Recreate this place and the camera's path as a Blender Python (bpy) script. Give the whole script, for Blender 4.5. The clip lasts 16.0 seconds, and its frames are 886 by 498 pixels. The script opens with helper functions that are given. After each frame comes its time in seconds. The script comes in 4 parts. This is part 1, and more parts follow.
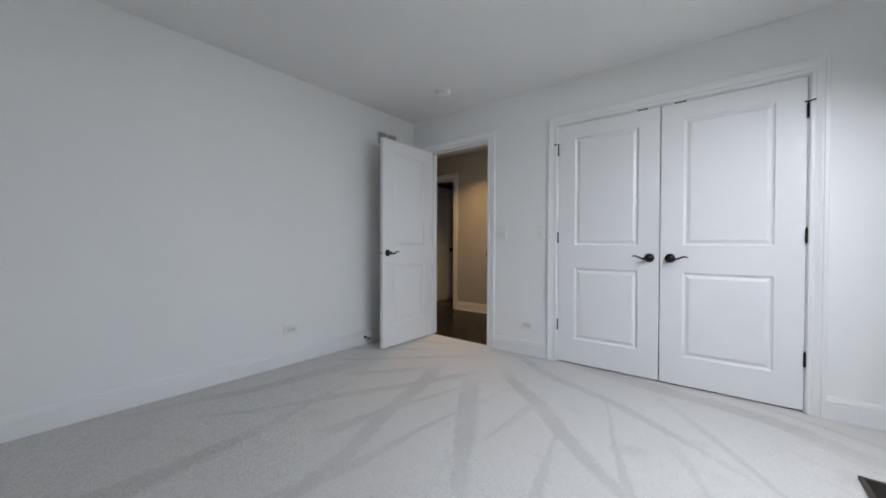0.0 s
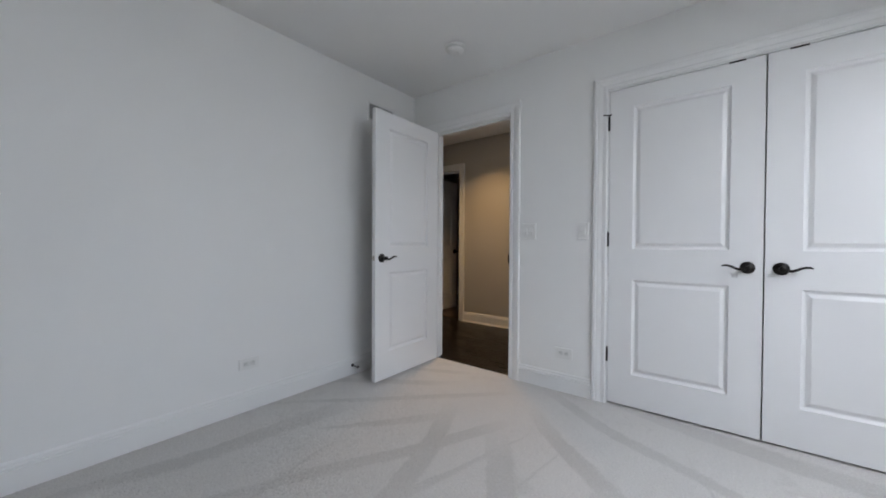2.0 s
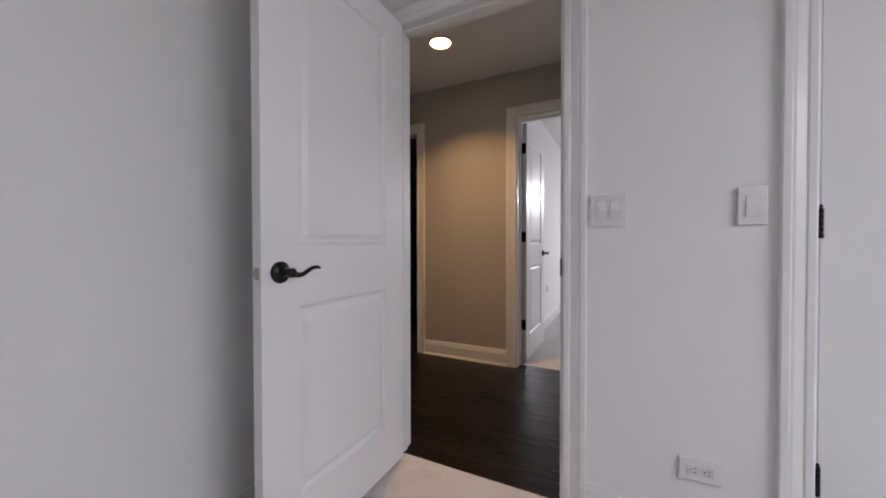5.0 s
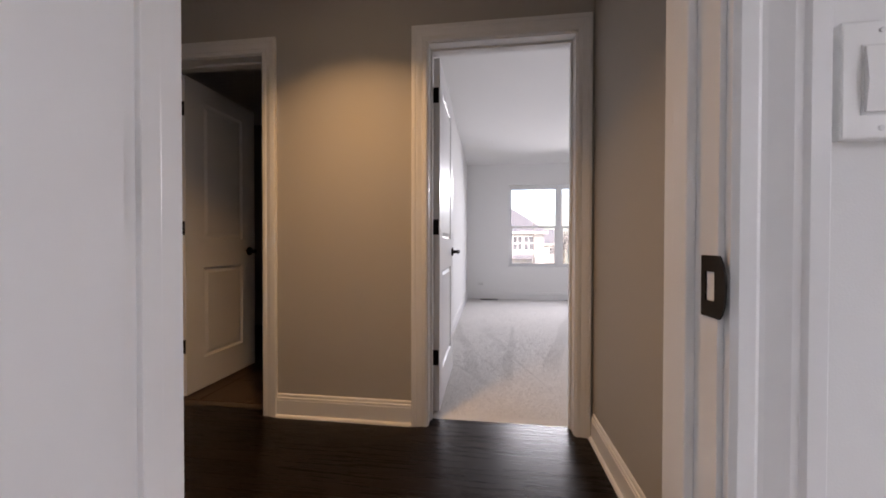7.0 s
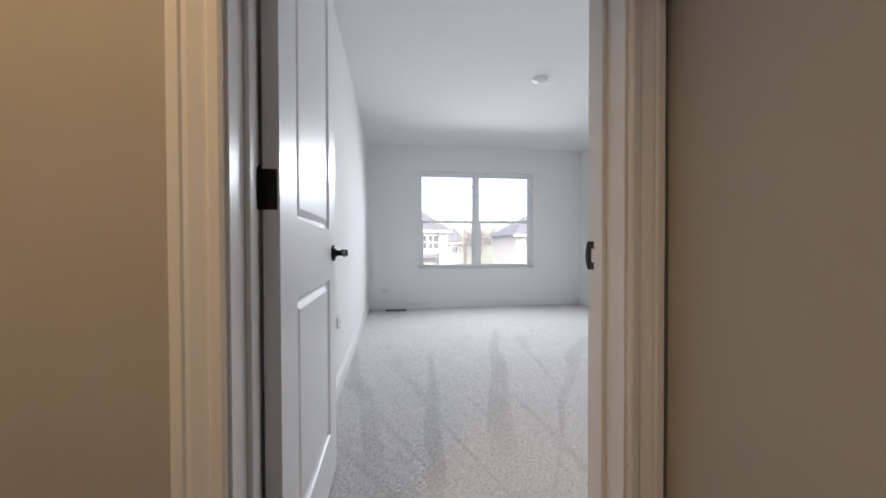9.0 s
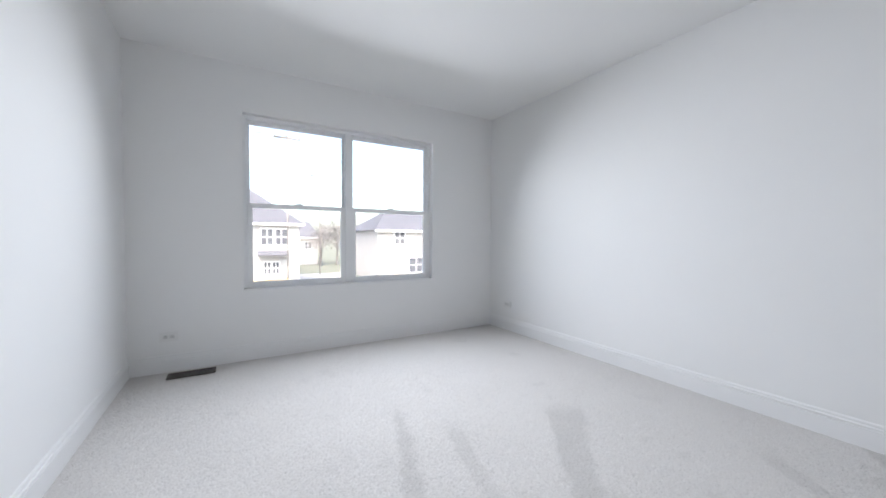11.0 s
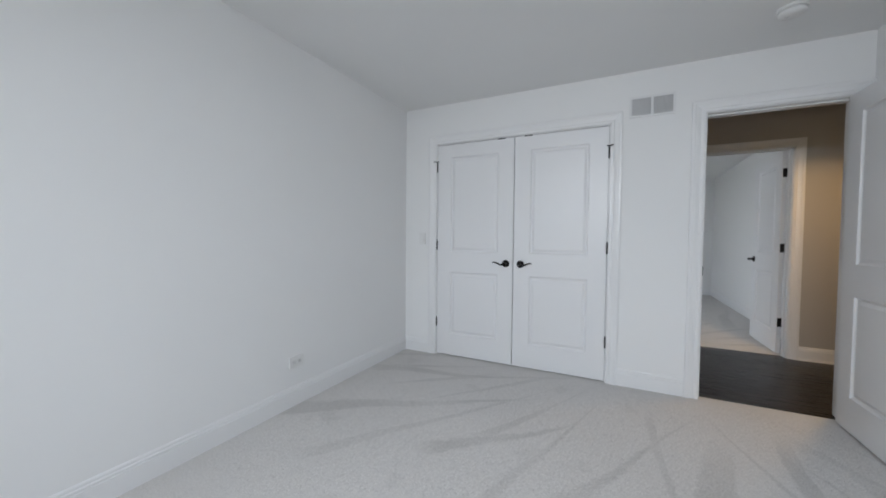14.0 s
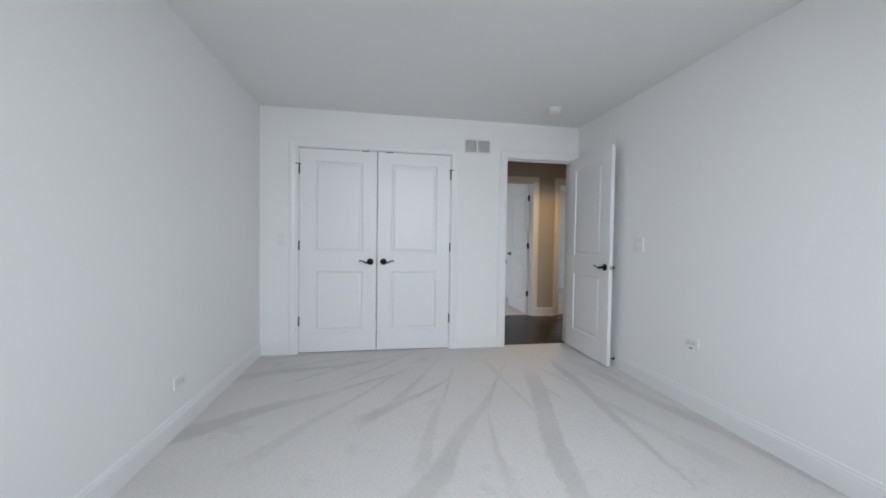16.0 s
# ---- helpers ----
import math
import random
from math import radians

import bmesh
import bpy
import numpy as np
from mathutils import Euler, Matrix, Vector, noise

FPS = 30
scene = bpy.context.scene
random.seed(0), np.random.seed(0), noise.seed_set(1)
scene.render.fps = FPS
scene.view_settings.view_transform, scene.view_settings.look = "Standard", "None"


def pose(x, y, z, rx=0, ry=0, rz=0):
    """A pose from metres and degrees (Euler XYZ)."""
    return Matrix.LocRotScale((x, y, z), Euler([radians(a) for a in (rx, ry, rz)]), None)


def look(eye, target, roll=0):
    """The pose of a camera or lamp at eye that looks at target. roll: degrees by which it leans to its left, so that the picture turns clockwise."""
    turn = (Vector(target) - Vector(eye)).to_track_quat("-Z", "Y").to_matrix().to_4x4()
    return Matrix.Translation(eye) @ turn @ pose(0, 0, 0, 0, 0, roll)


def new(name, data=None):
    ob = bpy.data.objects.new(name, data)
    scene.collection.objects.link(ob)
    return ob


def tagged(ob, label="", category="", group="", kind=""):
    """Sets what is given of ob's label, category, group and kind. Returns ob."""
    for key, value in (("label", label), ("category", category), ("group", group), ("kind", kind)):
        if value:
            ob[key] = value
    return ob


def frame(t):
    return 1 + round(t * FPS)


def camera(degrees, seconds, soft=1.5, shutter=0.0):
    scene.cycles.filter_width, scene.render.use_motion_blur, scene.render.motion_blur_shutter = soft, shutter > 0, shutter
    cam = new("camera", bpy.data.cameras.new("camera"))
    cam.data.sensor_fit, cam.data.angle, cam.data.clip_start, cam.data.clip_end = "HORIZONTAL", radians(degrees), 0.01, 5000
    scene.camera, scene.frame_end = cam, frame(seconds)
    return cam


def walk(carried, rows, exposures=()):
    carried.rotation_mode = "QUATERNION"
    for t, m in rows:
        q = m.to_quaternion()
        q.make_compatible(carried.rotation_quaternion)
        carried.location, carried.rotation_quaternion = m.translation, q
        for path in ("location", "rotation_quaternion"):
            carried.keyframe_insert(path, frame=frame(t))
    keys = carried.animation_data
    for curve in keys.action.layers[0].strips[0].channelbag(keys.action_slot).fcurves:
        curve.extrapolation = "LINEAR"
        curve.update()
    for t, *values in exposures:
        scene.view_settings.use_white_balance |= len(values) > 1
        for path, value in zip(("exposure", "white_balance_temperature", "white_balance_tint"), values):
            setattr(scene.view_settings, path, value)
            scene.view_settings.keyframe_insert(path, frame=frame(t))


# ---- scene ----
cam = camera(102.54, 16.0, soft=1.8)
walk(cam, [
    (0, look((2.881, -3.055, 1.017), (1.635, -1.491, 0.993), 0.21)),
    (0.5, look((2.756, -2.944, 1.031), (1.515, -1.376, 1.004), 0.20)),
    (1, look((2.642, -2.812, 1.044), (1.398, -1.246, 1.019), 0.25)),
    (1.5, look((2.484, -2.659, 1.044), (1.246, -1.088, 1.017), 0.25)),
    (2, look((2.314, -2.510, 1.043), (1.084, -0.934, 1.016), 0.31)),
    (2.5, look((2.134, -2.367, 1.042), (0.921, -0.777, 1.015), 0.38)),
    (3, look((1.950, -2.210, 1.034), (0.781, -0.588, 1.009), 0.39)),
    (3.2, look((1.884, -2.129, 1.034), (0.728, -0.498, 1.005), 0.47)),
    (5.5, look((1.066, -1.202, 1.016), (0.287, 0.640, 0.991), -0.1)),
    (6, look((0.946, -0.965, 1.007), (0.318, 0.934, 0.983), 0.1)),
    (6.5, look((0.846, -0.692, 0.981), (0.402, 1.258, 0.958), 0.1)),
    (7, look((0.768, -0.414, 0.977), (0.514, 1.569, 0.954), 0.1)),
    (7.5, look((0.684, -0.119, 0.964), (0.647, 1.880, 0.944), 0.2)),
    (8, look((0.655, 0.178, 0.952), (0.802, 2.172, 0.935), 0.0)),
    (8.2, look((0.656, 0.304, 0.953), (0.855, 2.294, 0.933), -0.1)),
    (10.3, look((0.966, 1.839, 0.986), (1.418, 3.787, 0.944), 0.13)),
    (10.5, look((0.995, 2.064, 0.993), (1.543, 3.986, 0.942), -0.05)),
    (11, look((1.036, 2.733, 1.017), (2.061, 4.450, 0.962), 0.26)),
    (11.5, look((1.109, 3.425, 1.039), (2.793, 4.503, 0.977), 0.19)),
    (12, look((1.279, 3.943, 1.080), (3.277, 3.943, 1.001), 0.27)),
    (12.5, look((1.488, 4.219, 1.126), (3.240, 3.256, 1.056), 0.08)),
    (13, look((1.576, 4.373, 1.146), (3.029, 3.001, 1.077), 0.03)),
    (13.5, look((1.625, 4.541, 1.149), (2.810, 2.931, 1.088), 0.29)),
    (14, look((1.745, 4.713, 1.155), (2.632, 2.922, 1.090), 0.54)),
    (14.5, look((1.877, 4.905, 1.159), (2.464, 2.993, 1.106), 0.61)),
    (15, look((2.042, 5.069, 1.173), (2.347, 3.093, 1.117), 0.74)),
    (15.5, look((2.270, 5.195, 1.176), (2.247, 3.196, 1.119), 0.86)),
    (16, look((2.524, 5.307, 1.158), (2.193, 3.336, 1.107), 0.83)),
], exposures=[(0, 3.34, 6500, 10), (3.0, 3.31, 6550, 13), (5.5, 3.37, 6900, 22), (7.0, 3.58, 6950, 22), (7.5, 3.47, 6850, 18), (8.0, 3.52, 6650, 14), (10.5, 3.58, 6500, 11), (11.5, 3.57, 6500, 12), (12.5, 3.36, 6500, 9), (14.5, 3.14, 6500, 9), (16, 3.24, 6500, 9)])

# ---- world, sun, lamps ----
world = bpy.data.worlds.new("overcast_sky")
scene.world = world
world.use_nodes = True
wn = world.node_tree.nodes
sky = wn.new("ShaderNodeTexSky")
sky.sky_type = 'NISHITA'
sky.sun_disc = False
sky.sun_elevation = radians(48)
sky.sun_rotation = radians(200)
sky.air_density, sky.dust_density, sky.ozone_density = 1.0, 4.0, 0.6
world.node_tree.links.new(sky.outputs[0], wn["Background"].inputs[0])
wn["Background"].inputs[1].default_value = 0.065

sun_data = bpy.data.lights.new("sun", 'SUN')
sun_data.energy, sun_data.angle, sun_data.color = 0.5, radians(14), (1.0, 0.97, 0.93)
sun = new("sun", sun_data)
sun.matrix_world = look((-8, -22, 26), (0, 0, 0))

HALL_LIGHT = (0.07, 0.825)
can_data = bpy.data.lights.new("hall_lamp", 'AREA')
can_data.shape, can_data.size, can_data.energy, can_data.color = 'DISK', 0.13, 0.85, (1.0, 0.62, 0.27)
can_data.spread = radians(112)
can_lamp = new("hall_lamp", can_data)
can_lamp.matrix_world = pose(HALL_LIGHT[0], HALL_LIGHT[1], 2.428)


def sky_fill_lamp(m, w, z1, watts, tilt, spread):
    """An added lamp strip under a window's head, standing in for the sky's light: x along the wall, y out of the room.
    """
    data = bpy.data.lights.new("sky_fill_lamp", 'AREA')
    data.shape, data.size, data.size_y, data.energy, data.color = 'RECTANGLE', w - 0.06, 0.03, watts, (0.94, 1.0, 1.085)
    data.spread = radians(spread)
    ob = new("sky_fill_lamp", data)
    ob.matrix_world = m @ pose(w / 2, 0.014, z1 - 0.018, tilt, 0, 0)


sky_fill_lamp(pose(1.128, 6.095, 0), 1.78, 2.05, 3.5, -58, 118)
sky_fill_lamp(pose(3.65, -0.70, 0, 0, 0, -90), 1.77, 2.05, 3.1, -24, 165)


# ---- materials ----
def material(name, color, rough=0.5, metal=0.0, vary=0.04, scale=3.0, grain=0.0, grain_scale=300.0, rough_vary=0.0):
    """A surface with slow and fine variation of colour and a fine relief."""
    m = bpy.data.materials.new(name)
    m.use_nodes = True
    n, l = m.node_tree.nodes, m.node_tree.links
    b = n["Principled BSDF"]
    b.inputs["Roughness"].default_value, b.inputs["Metallic"].default_value = rough, metal
    pos = n.new("ShaderNodeNewGeometry")
    big, fine = n.new("ShaderNodeTexNoise"), n.new("ShaderNodeTexNoise")
    big.inputs["Scale"].default_value, fine.inputs["Scale"].default_value = scale, grain_scale
    big.inputs["Detail"].default_value, fine.inputs["Detail"].default_value = 4, 2
    for t in (big, fine):
        l.new(pos.outputs["Position"], t.inputs["Vector"])
    ramp = n.new("ShaderNodeMixRGB")
    ramp.inputs[1].default_value = (*[max(0, c * (1 - vary)) for c in color], 1)
    ramp.inputs[2].default_value = (*[min(1, c * (1 + vary)) for c in color], 1)
    l.new(big.outputs["Fac"], ramp.inputs[0])
    l.new(ramp.outputs[0], b.inputs["Base Color"])
    if rough_vary:
        r = n.new("ShaderNodeMapRange")
        r.inputs["To Min"].default_value, r.inputs["To Max"].default_value = rough - rough_vary, rough + rough_vary
        l.new(big.outputs["Fac"], r.inputs["Value"])
        l.new(r.outputs[0], b.inputs["Roughness"])
    if grain:
        bump = n.new("ShaderNodeBump")
        bump.inputs["Strength"].default_value, bump.inputs["Distance"].default_value = grain, 0.002
        l.new(fine.outputs["Fac"], bump.inputs["Height"])
        l.new(bump.outputs[0], b.inputs["Normal"])
    return m


def carpet_material(name, centre, cross, tone, count, shift, share):
    """Cut pile with vacuum strokes: long wedges that fan out from the doorway at centre, shorter ones about cross, and
    smudges. The leaning pile's shade is put into the colour.
    """
    m = material(name, (0.62, 0.60, 0.58), rough=1.0, vary=0.05, scale=2.0)
    n, l = m.node_tree.nodes, m.node_tree.links
    b = n["Principled BSDF"]
    b.inputs["Sheen Weight"].default_value, b.inputs["Sheen Roughness"].default_value = 0.25, 0.5
    b.inputs["Specular IOR Level"].default_value = 0.1
    pos = n.new("ShaderNodeNewGeometry").outputs["Position"]

    def put(socket, v):
        if isinstance(v, (int, float)):
            socket.default_value = v
        elif v is not None:
            l.new(v, socket)

    def calc(op, x, y=None, z=None):
        t = n.new("ShaderNodeMath")
        t.operation = op
        for socket, v in zip(t.inputs, (x, y, z)):
            put(socket, v)
        return t.outputs[0]

    def noise(scale, detail, vector=pos, rough=0.5):
        t = n.new("ShaderNodeTexNoise")
        t.inputs["Scale"].default_value, t.inputs["Detail"].default_value, t.inputs["Roughness"].default_value = scale, detail, rough
        l.new(vector, t.inputs["Vector"])
        return t.outputs["Fac"]

    def between(v, a0, a1, b0, b1, smooth=False):
        t = n.new("ShaderNodeMapRange")
        t.interpolation_type = 'SMOOTHSTEP' if smooth else 'LINEAR'
        for k, x in zip(("Value", "From Min", "From Max", "To Min", "To Max"), (v, a0, a1, b0, b1)):
            put(t.inputs[k], x)
        return t.outputs[0]

    def fan(at):
        """Distance from a point of the floor, and the angle about it."""
        off = n.new("ShaderNodeVectorMath"); off.operation = 'SUBTRACT'; off.inputs[1].default_value = (at[0], at[1], 0)
        l.new(pos, off.inputs[0])
        sep = n.new("ShaderNodeSeparateXYZ"); l.new(off.outputs[0], sep.inputs[0])
        size = n.new("ShaderNodeVectorMath"); size.operation = 'LENGTH'; l.new(off.outputs[0], size.inputs[0])
        return size.outputs["Value"], calc('ARCTAN2', sep.outputs[0], calc('ABSOLUTE', sep.outputs[1]))

    wave = calc('ADD', calc('MULTIPLY', noise(0.8, 1), 0.5), calc('MULTIPLY', noise(14, 3), 0.10))
    frayed = noise(55, 3)

    def strokes(at, number, seed, low, high, wide):
        """Wedges in equal angles, each with its own start, end and width; every second one narrows outwards."""
        far, ang = fan(at)
        u = calc('ADD', calc('MULTIPLY_ADD', ang, number, seed), wave)
        cell, place = calc('FLOOR', u), calc('FRACT', u)
        chance = n.new("ShaderNodeTexWhiteNoise"); chance.noise_dimensions = '1D'
        l.new(calc('ADD', cell, seed), chance.inputs["W"])
        tint = n.new("ShaderNodeSeparateColor"); l.new(chance.outputs["Color"], tint.inputs[0])
        begin = between(tint.outputs[0], 0, 1, low, low + 0.9)
        end = between(tint.outputs[1], 0, 1, high - 1.5, high)
        along = between(far, begin, end, 0, 1)
        flip = calc('GREATER_THAN', tint.outputs[2], 0.5)
        grow = calc('ABSOLUTE', calc('SUBTRACT', along, flip))
        width = calc('MULTIPLY', calc('MULTIPLY_ADD', grow, 0.9, 0.1), between(tint.outputs[2], 0, 1, wide * 0.45, wide))
        rim = calc('ADD', calc('SUBTRACT', width, place), calc('MULTIPLY', calc('SUBTRACT', frayed, 0.5), 0.10))
        inside = calc('MULTIPLY', between(rim, -0.02, 0.05, 0, 1, True), between(place, 0.0, 0.05, 0, 1, True))
        ends = calc('MULTIPLY', between(calc('SUBTRACT', far, begin), 0, 0.45, 0, 1, True), between(calc('SUBTRACT', end, far), 0, 0.2, 0, 1, True))
        return calc('MULTIPLY', inside, ends)

    long = strokes(centre, count, 3.3 + shift, 0.7, 4.3, 0.50)
    short = strokes(cross, count * 1.5, 8.7 + shift, 0.6, 3.6, 0.50)
    smudge = between(noise(3.4, 4, rough=0.6), 0.60, 0.68, 0, 1, True)
    drawn = calc('MAXIMUM', calc('MAXIMUM', calc('MULTIPLY', long, share), calc('MULTIPLY', short, 0.7)), calc('MULTIPLY', smudge, 0.45))
    drawn = calc('MULTIPLY', drawn, between(noise(2.2, 3), 0.3, 0.6, 0.45, 1.0))
    # shade of the brushed, leaning pile, as a darker base colour
    stroke = calc('SUBTRACT', 1.0, calc('MULTIPLY', drawn, 1.0 - tone))
    tuft = noise(210, 3, rough=0.6)
    pile = calc('MULTIPLY', between(tuft, 0.3, 0.7, 0.93, 1.07), between(noise(105, 3), 0.3, 0.7, 0.94, 1.06))
    mul = n.new("ShaderNodeMixRGB"); mul.blend_type = 'MULTIPLY'; mul.inputs[0].default_value = 1.0
    base = b.inputs["Base Color"].links[0].from_socket
    l.new(base, mul.inputs[1]); l.new(calc('MULTIPLY', stroke, pile), mul.inputs[2])
    l.new(mul.outputs[0], b.inputs["Base Color"])
    bump = n.new("ShaderNodeBump")
    bump.inputs["Strength"].default_value, bump.inputs["Distance"].default_value = 0.4, 0.004
    l.new(tuft, bump.inputs["Height"]); l.new(bump.outputs[0], b.inputs["Normal"])
    return m


def plank_material(name, dark, light, rough):
    """Stained boards: long grain along x, tone from board to board."""
    m = bpy.data.materials.new(name)
    m.use_nodes = True
    n, l = m.node_tree.nodes, m.node_tree.links
    b = n["Principled BSDF"]
    pos, info = n.new("ShaderNodeNewGeometry"), n.new("ShaderNodeObjectInfo")
    mp = n.new("ShaderNodeVectorMath"); mp.operation = 'MULTIPLY'; mp.inputs[1].default_value = (3, 60, 60)
    l.new(pos.outputs["Position"], mp.inputs[0])
    add = n.new("ShaderNodeVectorMath"); add.operation = 'ADD'
    sc = n.new("ShaderNodeMath"); sc.operation = 'MULTIPLY'; sc.inputs[1].default_value = 40
    l.new(info.outputs["Random"], sc.inputs[0]); l.new(mp.outputs[0], add.inputs[0]); l.new(sc.outputs[0], add.inputs[1])
    g = n.new("ShaderNodeTexNoise"); g.inputs["Scale"].default_value, g.inputs["Detail"].default_value = 1.0, 5
    l.new(add.outputs[0], g.inputs["Vector"])
    mix = n.new("ShaderNodeMixRGB"); mix.inputs[1].default_value, mix.inputs[2].default_value = (*dark, 1), (*light, 1)
    l.new(g.outputs["Fac"], mix.inputs[0])
    tone = n.new("ShaderNodeMapRange"); tone.inputs["To Min"].default_value, tone.inputs["To Max"].default_value = 0.65, 1.35
    l.new(info.outputs["Random"], tone.inputs["Value"])
    mul = n.new("ShaderNodeMixRGB"); mul.blend_type = 'MULTIPLY'; mul.inputs[0].default_value = 1
    l.new(mix.outputs[0], mul.inputs[1]); l.new(tone.outputs[0], mul.inputs[2]); l.new(mul.outputs[0], b.inputs["Base Color"])
    rr = n.new("ShaderNodeMapRange"); rr.inputs["To Min"].default_value, rr.inputs["To Max"].default_value = rough - 0.08, rough + 0.1
    l.new(g.outputs["Fac"], rr.inputs["Value"]); l.new(rr.outputs[0], b.inputs["Roughness"])
    bump = n.new("ShaderNodeBump"); bump.inputs["Strength"].default_value, bump.inputs["Distance"].default_value = 0.25, 0.001
    l.new(g.outputs["Fac"], bump.inputs["Height"]); l.new(bump.outputs[0], b.inputs["Normal"])
    return m


PAINT = material("room_wall_paint", (0.845, 0.845, 0.84), 0.85, vary=0.015, scale=1.2, grain=0.12, grain_scale=420)
HALL_PAINT = material("hall_greige_paint", (0.46, 0.442, 0.415), 0.75, vary=0.02, scale=1.2, grain=0.12, grain_scale=420)
CEIL = material("ceiling_paint", (0.855, 0.855, 0.85), 0.95, vary=0.015, scale=1.0, grain=0.15, grain_scale=350)
TRIM = material("white_semi_gloss", (0.83, 0.83, 0.83), 0.34, vary=0.012, scale=2.5, rough_vary=0.04)
DOOR = material("white_door_enamel", (0.82, 0.82, 0.825), 0.38, vary=0.012, scale=2.5, rough_vary=0.04)
BRONZE = material("oil_rubbed_bronze", (0.018, 0.016, 0.015), 0.36, metal=0.7, vary=0.25, scale=40, grain=0.05, grain_scale=500, rough_vary=0.08)
STEEL = material("satin_nickel", (0.45, 0.42, 0.38), 0.35, metal=1.0, vary=0.05, scale=30)
PLASTIC = material("white_plastic", (0.80, 0.80, 0.79), 0.35, vary=0.01, scale=20)
# the same white plastic, with the shade of small inset parts in its colour
PLASTIC_SHADE = material("shaded_white_plastic", (0.70, 0.70, 0.69), 0.4, vary=0.01, scale=20)
# near-black for dark parts, and for the shade inside slots and wells
SLOT = material("dark_slot", (0.03, 0.03, 0.03), 0.6, vary=0.1, scale=20)
GRILLE = material("white_enamelled_steel", (0.78, 0.78, 0.78), 0.4, vary=0.02, scale=15)
# shade behind the grille blades, put into an even grey
GRILLE_DEPTH = material("grille_depth_grey", (0.30, 0.30, 0.30), 0.8, vary=0.05, scale=20)
BROWN = material("brown_enamelled_steel", (0.045, 0.032, 0.024), 0.45, metal=0.3, vary=0.15, scale=25)
VINYL = material("white_vinyl", (0.86, 0.865, 0.87), 0.4, vary=0.015, scale=6)
CARPET_A = carpet_material("cut_pile_carpet_a", (0.55, 0.35), (1.9, 0.5), 0.80, 4.2, 0.0, 0.8)
CARPET_B = carpet_material("cut_pile_carpet_b", (0.75, 1.1), (1.5, 0.9), 0.82, 4.6, 2.0, 1.0)
OAK = plank_material("espresso_boards", (0.0045, 0.0025, 0.0018), (0.010, 0.005, 0.0034), 0.27)
OAK.node_tree.nodes["Principled BSDF"].inputs["Specular IOR Level"].default_value = 0.22
TILE = material("brown_stone_tile", (0.07, 0.04, 0.025), 0.4, vary=0.25, scale=6, grain=0.2, grain_scale=60)
GROUT = material("grout", (0.10, 0.08, 0.07), 0.9, vary=0.1, scale=20)
SIDING = material("pale_siding", (0.40, 0.395, 0.39), 0.7, vary=0.04, scale=1.0)
SIDING_B = material("cream_siding", (0.40, 0.385, 0.37), 0.7, vary=0.04, scale=1.0)
SHINGLE = material("grey_shingles", (0.10, 0.10, 0.115), 0.9, vary=0.15, scale=5, grain=0.4, grain_scale=12)
DARKGLASS = material("house_window_glass", (0.08, 0.085, 0.10), 0.6, vary=0.1, scale=2)
DARKGLASS.node_tree.nodes["Principled BSDF"].inputs["Specular IOR Level"].default_value = 0.2
LAWN = material("lawn", (0.15, 0.15, 0.11), 0.95, vary=0.25, scale=0.6, grain=0.5, grain_scale=20)
ASPHALT = material("driveway_concrete", (0.36, 0.35, 0.34), 0.9, vary=0.15, scale=1.5, grain=0.3, grain_scale=60)
WOOD = material("yellow_pine", (0.36, 0.24, 0.10), 0.7, vary=0.2, scale=4)
POLE = material("weathered_pole", (0.22, 0.20, 0.19), 0.85, vary=0.2, scale=5)
CABLE = material("black_cable", (0.02, 0.02, 0.02), 0.6, vary=0.1, scale=5)
BARK = material("bark", (0.19, 0.17, 0.16), 0.9, vary=0.2, scale=8)
LEAF = material("late_leaves", (0.27, 0.25, 0.245), 0.8, vary=0.2, scale=1.5)

GLASS = bpy.data.materials.new("window_glass")
GLASS.use_nodes = True
gb = GLASS.node_tree.nodes["Principled BSDF"]
gb.inputs["Transmission Weight"].default_value, gb.inputs["Roughness"].default_value, gb.inputs["IOR"].default_value = 1.0, 0.0, 1.45
gb.inputs["Base Color"].default_value = (0.97, 0.99, 0.98, 1)

GLOW = bpy.data.materials.new("lamp_lens")
GLOW.use_nodes = True
ge = GLOW.node_tree.nodes["Principled BSDF"]
ge.inputs["Emission Color"].default_value, ge.inputs["Emission Strength"].default_value = (1.0, 0.74, 0.40, 1), 1.0


# ---- mesh helpers ----
def box(bm, x0, x1, y0, y1, z0, z1, bevel=0.0):
    """One box, its edges rounded by bevel."""
    v = [bm.verts.new((x, y, z)) for x in sorted((x0, x1)) for y in sorted((y0, y1)) for z in sorted((z0, z1))]
    faces = [bm.faces.new([v[i] for i in q]) for q in ((0, 1, 3, 2), (4, 6, 7, 5), (0, 4, 5, 1), (2, 3, 7, 6), (0, 2, 6, 4), (1, 5, 7, 3))]
    if bevel:
        edges = list({e for f in faces for e in f.edges})
        bmesh.ops.bevel(bm, geom=edges, offset=bevel, segments=2, profile=0.6, affect='EDGES')
    return bm


def boxes(*rows, bevel=0.0):
    bm = bmesh.new()
    for r in rows:
        box(bm, *r, bevel=bevel)
    return bm


